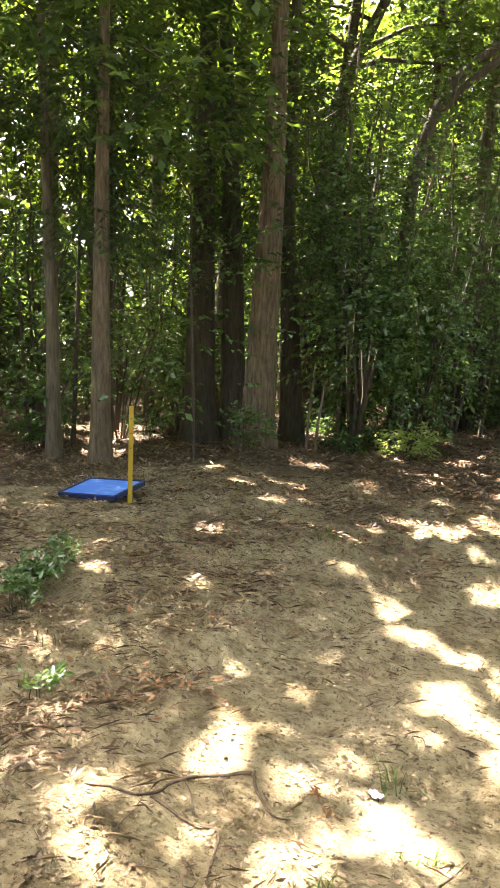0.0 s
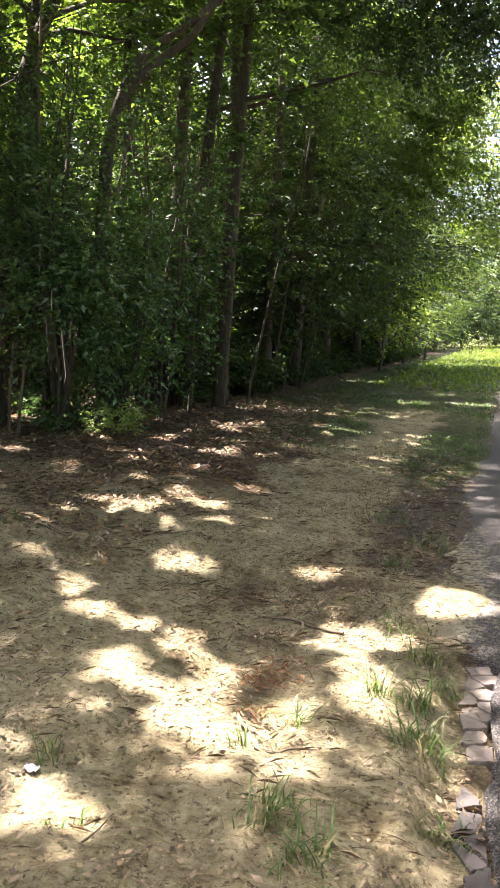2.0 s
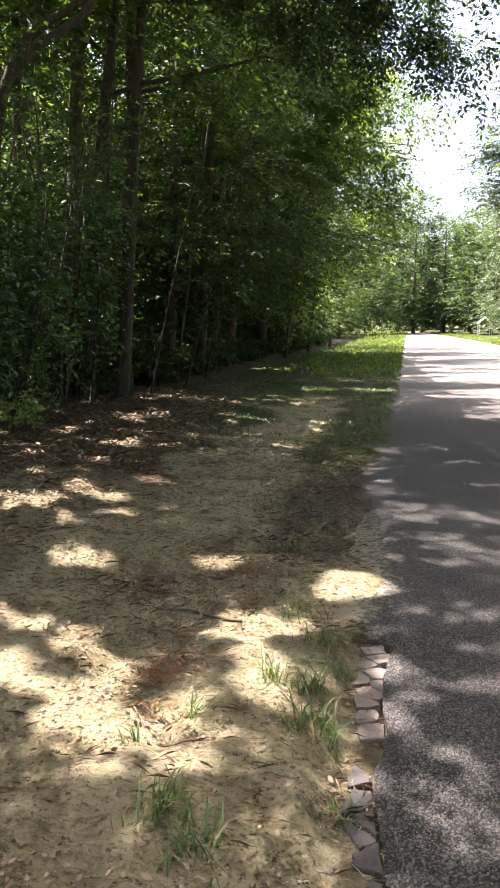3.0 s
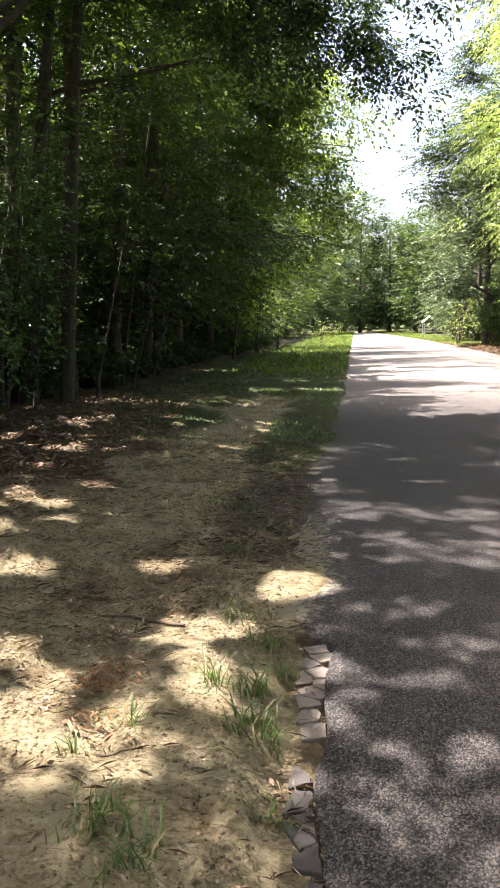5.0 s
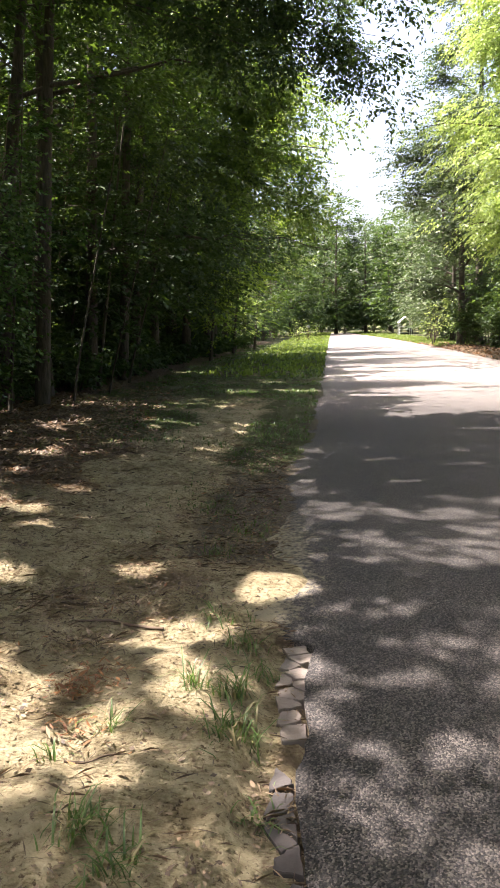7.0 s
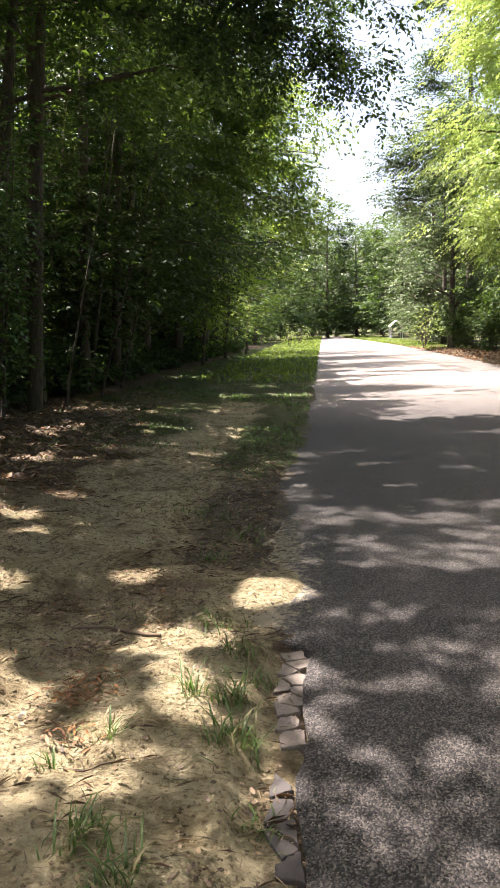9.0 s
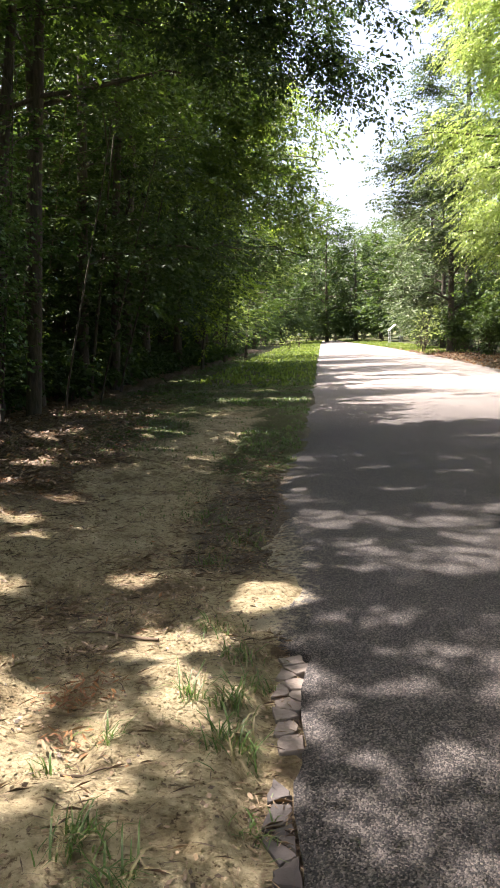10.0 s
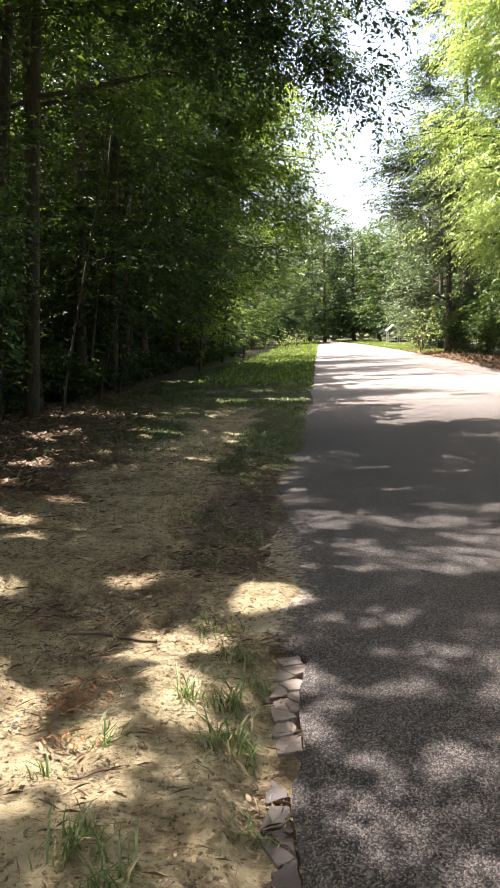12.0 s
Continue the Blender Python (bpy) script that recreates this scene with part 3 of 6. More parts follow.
# ---------------------------------------------------------------- plants
def tube(points, radii, sides=7):
    """Tapered limb through the points."""
    p, r = np.asarray(points, float), np.asarray(radii, float)
    d = unit(np.gradient(p, axis=0))
    ref = np.where(np.abs(d[:, 2:3]) > 0.9, [[1.0, 0, 0]], [[0, 0, 1.0]])
    u = unit(np.cross(d, ref[0] if abs(d[0, 2]) > 0.9 else [0, 0, 1.0]))
    w = np.cross(d, u)
    a = np.linspace(0, 2 * math.pi, sides, endpoint=False)
    v = p[:, None] + r[:, None, None] * (np.cos(a)[None, :, None] * u[:, None] + np.sin(a)[None, :, None] * w[:, None])
    n = len(p)
    i, j = np.meshgrid(np.arange(n - 1), np.arange(sides), indexing="ij")
    q = np.stack([i * sides + j, i * sides + (j + 1) % sides, (i + 1) * sides + (j + 1) % sides, (i + 1) * sides + j], -1)
    return v.reshape(-1, 3), q.reshape(-1, 4)


def limb_mesh(name, points, radii, material, sides=7):
    v, f = tube(points, radii, sides)
    me = mesh_from(name, v, f, material)
    me.polygons.foreach_set("use_smooth", np.ones(len(me.polygons), bool))
    return me


def furrowed_trunk(points, radii, material, sides):
    """Trunk with flaring foot and bark ridges as real relief."""
    m = np.linspace(0, 1, 150) ** 1.25
    t = np.linspace(0, 1, len(points))
    p = np.stack([np.interp(m, t, points[:, c]) for c in range(3)], -1)
    r = np.interp(m, t, radii)
    v, f = tube(p, r, sides)
    g = v.reshape(len(m), sides, 3)
    a = np.linspace(0, 2 * math.pi, sides, endpoint=False)[None]
    z = p[:, 2][:, None]
    arc = a * r.max()
    seam = np.minimum(a, 2 * math.pi - a)
    ridge = np.abs(vnoise(arc + 0.03 * np.sin(z * 7), z * 0.16 + 0 * a, 0.028, 41) - 0.5) * 2
    scale_ = vnoise(arc, z + 0 * a, 0.09, 42) - 0.5
    flare = np.exp(-(z - z.min()) / 0.16) * (0.06 + 0.12 * np.cos(a * 4 + 1.0) ** 2)
    k = 1 + (0.1 * (ridge - 0.4) + 0.06 * scale_) * np.clip(seam / 0.2, 0, 1) + flare
    g = p[:, None] + (g - p[:, None]) * k[..., None]
    me = mesh_from("trunk", g.reshape(-1, 3), f, material)
    me.polygons.foreach_set("use_smooth", np.ones(len(me.polygons), bool))
    return me


def bend(a, b, n, sag, rng, wobble=0.05):
    """Points from a to b, bowed upwards by sag, a little crooked."""
    s = np.linspace(0, 1, n)[:, None]
    a, b = np.asarray(a, float), np.asarray(b, float)
    p = a + (b - a) * s
    p[:, 2] += sag * np.sin(s[:, 0] * math.pi)
    k = rng.randn(n, 3) * wobble * np.linalg.norm(b - a) * 0.3
    k[0] = 0
    return p + np.cumsum(k, 0) * 0.5


def spray(P, D, length, k, L, W, rng, flat=0.75, droop=0.25):
    """Leaves along twigs: bases P, directions D; k leaves on each twig. Returns leaf corners (n, 4, 3)."""
    n = len(P)
    s = (np.arange(k) + 0.7) / k
    base = P[:, None] + D[:, None] * (length[:, None] * s[None])[..., None]
    base = base + np.array([0, 0, -droop]) * ((length[:, None] * s[None] ** 2)[..., None])
    side = unit(np.cross(D, [0, 0, 1.0]))
    sign = np.where(np.arange(k) % 2 == 0, 1.0, -1.0)
    sign[-1] = 0.15
    d = D[:, None] * 0.6 + side[:, None] * sign[None, :, None] + rng.randn(n, k, 3) * 0.28
    d[..., 2] -= droop
    d = unit(d)
    up = np.array([0, 0, flat]) + rng.randn(n, k, 3) * (1.05 - flat)
    w = unit(np.cross(up, d))
    nrm = np.cross(d, w)
    size = L * rng.uniform(0.6, 1.3, (n, k, 1))
    width = W / L * size * 0.5
    mid = base + d * size * 0.45
    tip = base + d * size - nrm * size * 0.12
    lift = nrm * width * 0.3
    return np.stack([base, mid + w * width + lift, tip, mid - w * width + lift], 2).reshape(-1, 4, 3)


def leaf_mesh(name, corners, material):
    n = len(corners)
    i = np.arange(n)[:, None] * 4
    f = np.concatenate([i + np.array([[0, 1, 2]]), i + np.array([[0, 2, 3]])], 0)
    return mesh_from(name, corners.reshape(-1, 3), f, material)


def shaped_leaf_mesh(name, b, d, w, nrm, L, W, material):
    """Curled leaves with a rounded outline: six corners each."""
    v = np.stack([b, b + d * L * 0.28 + w * W * 0.75 + nrm * W * 0.35, b + d * L * 0.62 + w * W * 0.9 + nrm * W * 0.7, b + d * L + nrm * L * 0.14,
                  b + d * L * 0.62 - w * W * 0.8 + nrm * W * 0.6, b + d * L * 0.28 - w * W * 0.85 + nrm * W * 0.3], 1)
    i = np.arange(len(b))[:, None] * 6
    f = np.concatenate([i + np.array([t]) for t in ((0, 1, 2), (0, 2, 3), (0, 3, 4), (0, 4, 5))], 0)
    return mesh_from(name, v.reshape(-1, 3), f, material)


def tree(name, label, spine, r0, crown_from, crown_r, twigs, L, W, bark, leaf, seed, lean=(0, 0), limbs=7, group="", sides=9, k=7, low=0.0, open_up=True, rise=0.5, droop=0.25, keep_lit=0.0):
    """A tree on the ground: spine gives the trunk's points; limbs fork off above crown_from; lean pulls the crown sideways."""
    rng = np.random.RandomState(seed)
    spine = np.asarray(spine, float)
    root = thing(name, spine[0], label, "tree", group)
    m = np.linspace(0, 1, 14)
    t = np.linspace(0, 1, len(spine))
    pts = np.stack([np.interp(m, t, spine[:, c]) for c in range(3)], -1)
    pts[1:-1] = 0.5 * pts[1:-1] + 0.25 * (pts[:-2] + pts[2:])
    o = spine[0]
    height = spine[-1, 2] - o[2]
    rad = r0 * (1 - 0.82 * m ** 1.1)
    rad[0] *= 1.35
    pts[0, 2] -= 0.15
    if sides >= 16:
        put("trunk", furrowed_trunk(pts - o, rad, bark, sides * 2), root)
    else:
        put("trunk", limb_mesh("trunk", pts - o, rad, bark, sides), root)
    tw_p, tw_d = [], []
    per = max(1, twigs // (limbs * 3))
    for i in range(limbs):
        f = crown_from + (0.97 - crown_from) * (i + rng.rand() * 0.8) / limbs
        a = np.array([np.interp(f, m, pts[:, c]) for c in range(3)])
        az = i * 2.4 + rng.rand() * 1.2
        reach = crown_r * (0.5 + 0.65 * math.sin(math.pi * min(1.0, 0.15 + 0.85 * (f - crown_from) / max(0.05, 1 - crown_from)))) * rng.uniform(0.75, 1.15)
        b = a + np.array([math.cos(az) * reach + lean[0] * rng.uniform(0.4, 1), math.sin(az) * reach + lean[1] * rng.uniform(0.4, 1), reach * rng.uniform(0.1, 1.0) * rise])
        lp = bend(a, b, 7, reach * 0.1, rng, 0.12)
        rr = max(0.012, r0 * (1 - 0.8 * f) * 0.5)
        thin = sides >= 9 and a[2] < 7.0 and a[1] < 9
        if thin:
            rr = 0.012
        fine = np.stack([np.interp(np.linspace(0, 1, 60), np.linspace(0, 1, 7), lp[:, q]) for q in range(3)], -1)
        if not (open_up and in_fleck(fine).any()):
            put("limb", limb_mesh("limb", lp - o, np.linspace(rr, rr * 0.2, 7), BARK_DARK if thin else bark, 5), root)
        for j in range(3):
            s = rng.uniform(0.25, 1.0, per)
            c = np.stack([np.interp(s, np.linspace(0, 1, 7), lp[:, q]) for q in range(3)], -1)
            pick = rng.randint(0, max(2, per // 8), per)
            off = (rng.randn(per, 3)[pick] * 0.9 + rng.randn(per, 3) * 0.42) * np.array([0.24, 0.24, 0.2]) * crown_r * (0.5 + 0.5 * j / 2)
            c = 0.6 * c[pick] + 0.4 * c
            tw_p.append(c + off)
            dd = unit(off + (b - a) * 0.35)
            dd[:, 2] = dd[:, 2] * 0.5 + 0.05
            tw_d.append(unit(dd))
    if low:
        q = int(twigs * low)
        zz = rng.uniform(0.12, crown_from + 0.1, q)
        c = np.stack([np.interp(zz, m, pts[:, e]) for e in range(3)], -1)
        off = rng.randn(q, 3) * np.array([0.4, 0.4, 0.15]) * crown_r
        tw_p.append(c + off)
        tw_d.append(unit(off * np.array([1, 1, 0.3])))
    P, D = np.concatenate(tw_p), np.concatenate(tw_d)
    keep = P[:, 2] > ground_z(P[:, 0], P[:, 1]) + 0.3
    P, D = P[keep], D[keep]
    C = spray(P, D, rng.uniform(0.5, 1.0, len(P)) * L * k * 0.55, k, L, W, rng, droop=droop)
    if open_up:
        C = C[~sunlit(C.mean(1)) | (rng.rand(len(C)) < keep_lit)]
        c = C.mean(1)
        under = (c[:, 0] > -0.72 - 0.577 * c[:, 1]) & (c[:, 0] < -2.5) & (c[:, 1] > 3) & (c[:, 1] < 12.2) & (c[:, 2] > 3.4) & (c[:, 2] < 8)
        C = C[~under | (rng.rand(len(C)) < 0.12)]
    put("crown", leaf_mesh("crown", C - o, leaf), root, kind="stuff")
    return root


def shrub(name, label, x, y, height, spread, twigs, L, W, leaf, seed, stems=5, k=6, group="", tilt=(0.0, 0.0), bark=None):
    """A bush of several stems from one foot, leafy from the ground up."""
    rng = np.random.RandomState(seed)
    o = np.array([x, y, float(ground_z(x, y))])
    root = thing(name, o, label, "shrub", group)
    P, D = [], []
    for i in range(stems):
        az = i * 2.4 + rng.rand()
        b = o + np.array([math.cos(az) * spread * rng.uniform(0.3, 0.9) + tilt[0], math.sin(az) * spread * rng.uniform(0.3, 0.9) + tilt[1], height * rng.uniform(0.65, 1.0)])
        a = o + np.array([math.cos(az), math.sin(az), 0]) * 0.05
        lp = bend(a, b, 7, 0.1 * height, rng, 0.1)
        lp[0, 2] -= 0.05
        put("stem", limb_mesh("stem", lp - o, np.linspace(0.003 + 0.007 * height, 0.002 + 0.001 * height, 7), bark or BARK_DARK, 4), root)
        n = twigs // stems
        s = rng.uniform(0.12, 1.0, n)
        c = np.stack([np.interp(s, np.linspace(0, 1, 7), lp[:, q]) for q in range(3)], -1)
        pick = rng.randint(0, max(2, n // 9), n)
        c = 0.75 * c[pick] + 0.25 * c
        off = (rng.randn(n, 3)[pick] * 0.9 + rng.randn(n, 3) * 0.38) * np.array([0.36, 0.36, 0.12 * height / max(spread, 0.3)]) * spread
        P.append(c + off)
        d = off + rng.randn(n, 3) * 0.25 * spread
        d[:, 2] = d[:, 2] * 0.4 + 0.05
        D.append(unit(d))
    P, D = np.concatenate(P), np.concatenate(D)
    keep = P[:, 2] > ground_z(P[:, 0], P[:, 1]) + 0.06
    P, D = P[keep], D[keep]
    C = spray(P, D, rng.uniform(0.5, 1.0, len(P)) * L * k * 0.55, k, L, W, rng, flat=0.6)
    C = C[~sunlit(C.mean(1))] if height > 1.2 else C
    put("foliage", leaf_mesh("foliage", C - o, leaf), root, kind="stuff")
    return root


def gz(x, y):
    return float(ground_z(x, y))


def straight(x, y, h, dx=0.0, dy=0.0, seed=0, crook=0.12):
    """Trunk points of a tree that stands at x, y and leans by dx, dy at its top."""
    rng = np.random.RandomState(seed + 900)
    s = np.linspace(0, 1, 6)
    w = np.cumsum(rng.randn(6, 2) * crook, 0) * s[:, None]
    return np.stack([x + dx * s + w[:, 0], y + dy * s + w[:, 1], gz(x, y) + h * s], -1)


# trees at the edge of the wood
front = []
front.append(tree("tree", "slender young tree with smooth grey-brown bark", [(-7.14, 5.33, gz(-7.14, 5.33)), (-7.13, 5.34, 2.0), (-7.16, 5.3, 3.5), (-7.2, 5.3, 5.2), (-7.2, 5.5, 11)], 0.085, 0.5, 2.2, 700, 0.12, 0.07, BARK_GREY, LEAF_CANOPY, 1))
front.append(tree("tree", "slim tree with scaly red-brown bark", [(-6.46, 5.39, gz(-6.46, 5.39)), (-6.45, 5.4, 1.74), (-6.43, 5.42, 3.47), (-6.4, 5.45, 5.1), (-6.3, 5.6, 12)], 0.115, 0.5, 2.4, 800, 0.12, 0.07, BARK, LEAF_CANOPY, 2, sides=16))
front.append(tree("tree", "large hardwood tree with furrowed brown bark", [(-5.86, 7.47, gz(-5.86, 7.47)), (-5.83, 7.48, 1.44), (-5.75, 7.53, 3.14), (-5.71, 7.56, 4.44), (-5.69, 7.57, 5.7), (-5.5, 7.7, 15)], 0.215, 0.52, 3.6, 1500, 0.12, 0.07, BARK, LEAF_CANOPY, 3, lean=(1.2, 0), limbs=10, sides=28))
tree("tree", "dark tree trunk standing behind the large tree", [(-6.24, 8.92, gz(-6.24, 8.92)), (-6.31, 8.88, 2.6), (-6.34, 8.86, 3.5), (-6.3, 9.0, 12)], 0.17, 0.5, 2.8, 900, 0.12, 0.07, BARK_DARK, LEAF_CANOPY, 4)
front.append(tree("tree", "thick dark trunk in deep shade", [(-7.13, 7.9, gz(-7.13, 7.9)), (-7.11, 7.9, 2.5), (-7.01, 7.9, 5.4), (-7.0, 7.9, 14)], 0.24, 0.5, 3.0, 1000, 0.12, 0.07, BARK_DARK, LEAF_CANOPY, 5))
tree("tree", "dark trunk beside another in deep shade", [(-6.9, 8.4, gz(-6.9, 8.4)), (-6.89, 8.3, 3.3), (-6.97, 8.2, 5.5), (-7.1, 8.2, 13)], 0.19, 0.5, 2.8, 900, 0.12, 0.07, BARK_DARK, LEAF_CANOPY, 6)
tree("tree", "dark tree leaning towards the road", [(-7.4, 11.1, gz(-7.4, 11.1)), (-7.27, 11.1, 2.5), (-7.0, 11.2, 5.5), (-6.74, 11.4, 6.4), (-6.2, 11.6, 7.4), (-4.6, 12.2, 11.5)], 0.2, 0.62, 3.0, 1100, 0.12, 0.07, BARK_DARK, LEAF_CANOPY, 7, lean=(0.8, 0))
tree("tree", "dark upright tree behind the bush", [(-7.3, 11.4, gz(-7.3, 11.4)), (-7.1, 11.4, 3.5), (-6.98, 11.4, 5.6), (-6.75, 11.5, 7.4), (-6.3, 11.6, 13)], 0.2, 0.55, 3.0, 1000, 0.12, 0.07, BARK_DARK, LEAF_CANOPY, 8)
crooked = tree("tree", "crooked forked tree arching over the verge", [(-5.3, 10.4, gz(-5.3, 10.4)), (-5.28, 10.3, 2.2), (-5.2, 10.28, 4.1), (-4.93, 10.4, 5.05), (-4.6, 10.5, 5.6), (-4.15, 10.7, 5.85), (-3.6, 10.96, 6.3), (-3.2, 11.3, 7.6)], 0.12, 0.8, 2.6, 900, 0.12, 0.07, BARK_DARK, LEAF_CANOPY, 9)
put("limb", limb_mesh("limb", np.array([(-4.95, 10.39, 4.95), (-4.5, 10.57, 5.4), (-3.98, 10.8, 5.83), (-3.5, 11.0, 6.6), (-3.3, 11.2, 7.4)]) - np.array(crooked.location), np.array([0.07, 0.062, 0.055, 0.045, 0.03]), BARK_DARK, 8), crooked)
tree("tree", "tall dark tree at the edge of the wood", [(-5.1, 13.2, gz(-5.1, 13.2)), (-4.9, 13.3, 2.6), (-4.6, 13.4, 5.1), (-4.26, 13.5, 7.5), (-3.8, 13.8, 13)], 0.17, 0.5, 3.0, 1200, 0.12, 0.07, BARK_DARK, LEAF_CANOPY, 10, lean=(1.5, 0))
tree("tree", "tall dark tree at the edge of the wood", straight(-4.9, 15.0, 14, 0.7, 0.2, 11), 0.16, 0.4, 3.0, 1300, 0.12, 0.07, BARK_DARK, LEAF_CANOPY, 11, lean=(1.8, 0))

def shaggy_boughs(root, foot, lean, heights, reach, seed):
    """Drooping side boughs with fine dark sprays, parts of the tree `root`."""
    rng = np.random.RandomState(seed)
    o = np.array(root.location)
    P, D = [], []
    for i, z in enumerate(heights):
        a = np.array([foot[0] + lean[0] * z, foot[1] + lean[1] * z, z])
        az = i * 2.1 + rng.rand() * 0.9
        r = reach * rng.uniform(0.6, 1.15)
        lp = bend(a, a + np.array([math.cos(az) * r, math.sin(az) * r, -r * rng.uniform(0.15, 0.5)]), 8, 0.12, rng, 0.06)
        put("bough", limb_mesh("bough", lp - o, np.linspace(0.014, 0.003, 8), BARK_DARK, 5), root)
        s = rng.uniform(0.1, 1.0, 80)
        c = np.stack([np.interp(s, np.linspace(0, 1, 8), lp[:, q]) for q in range(3)], -1)
        off = rng.randn(80, 3) * np.array([0.24, 0.24, 0.18])
        P.append(c + off)
        D.append(unit(off + np.array([math.cos(az), math.sin(az), -0.5]) * 0.25))
    P, D = np.concatenate(P), np.concatenate(D)
    C = spray(P, D, rng.uniform(0.15, 0.35, len(P)), 9, 0.09, 0.026, rng, flat=0.4, droop=0.5)
    put("foliage", leaf_mesh("foliage", C[~sunlit(C.mean(1))] - o, LEAF_DARKENED), root, "fine dark drooping sprays", kind="stuff")


for root, foot, lean, seed in zip(front, [(-7.14, 5.33), (-6.45, 5.4), (-5.85, 7.47), (-7.1, 7.9)], [(-0.01, 0), (0.01, 0.01), (0.035, 0.02), (0.02, 0)], range(1601, 1605)):
    shaggy_boughs(root, foot, lean, np.linspace(3.1, 6.4, 7), 1.0, seed)

# saplings leaning out of the thicket
for i, (x, y, h, dx, dy, r) in enumerate([(-4.1, 14.2, 7.0, 1.5, 0.4, 0.022), (-3.9, 16.3, 7.5, 2.2, 0.5, 0.02), (-4.4, 17.5, 8.0, 1.2, 0.3, 0.045), (-4.0, 19.0, 7.0, 2.0, 0.0, 0.03), (-4.6, 12.2, 6.0, 0.6, 0.4, 0.03), (-5.6, 9.6, 5.5, 0.3, 0.2, 0.025), (-6.0, 6.4, 4.5, -0.3, 0.3, 0.02), (-7.8, 6.2, 6.5, 0.2, 0.3, 0.03)]):
    tree("sapling", "thin leaning sapling in the thicket", straight(x, y, h, dx, dy, 40 + i, 0.06), r, 0.35, 1.0, 150, 0.1, 0.06, BARK_DARK, LEAF_SHADE if y < 13 else LEAF_DARKENED, 40 + i, limbs=5, sides=6, group="saplings", low=0.2)

rng = np.random.RandomState(71)
for i in range(46):
    y = 9.5 + i * 0.5 + rng.uniform(-0.3, 0.3)
    x = float(forest_edge(y)) - rng.uniform(-0.3, 1.8)
    tree("sapling", "thin pale-stemmed sapling at the wood's edge", straight(x, y, rng.uniform(4.5, 8.5), rng.uniform(-0.3, 1.8), rng.uniform(-0.4, 0.4), 1500 + i, 0.07), rng.uniform(0.013, 0.034), 0.3, 1.0, 130, 0.09, 0.055, STEM if i % 3 == 0 else BARK_GREY, LEAF_DARKENED if y > 12 else LEAF_SHADE, 1500 + i, limbs=6, sides=6, group="saplings", low=0.35)

# the wood behind: rows of trees thinning out with depth
rng = np.random.RandomState(77)
spots = []
for _ in range(4000):
    y = rng.uniform(-6, 74)
    x = float(forest_edge(y)) - 0.6 - rng.rand() ** 1.4 * (17 if y < 25 else 9)
    if x > -7.9 and 3.5 < y < 12.5:
        continue
    if x < -8.5 and 13 < y < 34 and rng.rand() < 0.35:
        continue
    if -15 < x < -8.2 and 13 < y < 18.5:
        continue
    if all((x - a) ** 2 + (y - b) ** 2 > (1.7 if y < 22 else 2.3) ** 2 for a, b in spots):
        spots.append((x, y))
    if len(spots) >= 110:
        break
for i, (x, y) in enumerate(spots):
    edge = float(forest_edge(y)) - x
    h = rng.uniform(15, 20) if y < 16 or (edge > 1.5 and y < 42) else rng.uniform(12, 15)
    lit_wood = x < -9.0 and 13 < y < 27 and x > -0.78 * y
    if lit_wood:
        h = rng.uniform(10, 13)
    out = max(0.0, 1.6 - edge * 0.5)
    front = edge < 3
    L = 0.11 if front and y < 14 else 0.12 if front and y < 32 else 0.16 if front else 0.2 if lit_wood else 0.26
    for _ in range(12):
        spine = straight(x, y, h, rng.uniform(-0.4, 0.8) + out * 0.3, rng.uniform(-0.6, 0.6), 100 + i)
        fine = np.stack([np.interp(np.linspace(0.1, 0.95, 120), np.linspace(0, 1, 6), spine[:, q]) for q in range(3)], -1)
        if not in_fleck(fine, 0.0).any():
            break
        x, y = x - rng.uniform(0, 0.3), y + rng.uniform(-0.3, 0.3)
    # leaf colour carries the light: brightened where sunlit, darkened along the shaded front
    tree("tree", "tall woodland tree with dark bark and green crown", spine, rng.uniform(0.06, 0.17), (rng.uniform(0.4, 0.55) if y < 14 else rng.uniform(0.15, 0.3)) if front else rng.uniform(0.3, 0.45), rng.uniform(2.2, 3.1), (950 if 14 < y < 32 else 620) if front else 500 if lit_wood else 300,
         L, L * (0.62 if front else 0.72), BARK_DARK if rng.rand() < 0.6 else BARK_GREY, LEAF_BACKLIT if lit_wood else LEAF_DARKENED if front and y > 14 else LEAF_CANOPY, 100 + i, lean=(out, 0), limbs=7, k=7 if front or lit_wood else 4, group="trees of the wood", sides=8, low=(0.1 if y < 14 else 0.45) if front else 0.06)

rng = np.random.RandomState(79)
for i in range(16):
    y = 20 + i * 1.5 + rng.uniform(-0.5, 0.5)
    x = float(forest_edge(y)) - rng.uniform(2.5, 6.5)
    tree("tree", "tall woodland tree with dark bark and green crown", straight(x, y, rng.uniform(12, 16), 0.3, 0, 1800 + i), rng.uniform(0.07, 0.13), 0.15, 2.4, 330, 0.24, 0.17, BARK_DARK, LEAF_DARKENED, 1800 + i, limbs=10, k=6, group="trees of the wood", sides=8, low=0.3)

# taller trees deep in the wood, closing the view above the younger ones
for i, (x, y) in enumerate([(-17.0, 21.0), (-19.0, 25.5), (-15.8, 27.5), (-21.5, 30.0), (-13.5, 25.0), (-22.0, 21.5)]):
    tree("tree", "tall tree deep in the wood", straight(x, y, 17.5, 0, 0, 420 + i), 0.18, 0.25, 3.2, 620, 0.3, 0.2, BARK_DARK, LEAF_CANOPY, 420 + i, limbs=9, k=5, group="trees of the wood", sides=8)

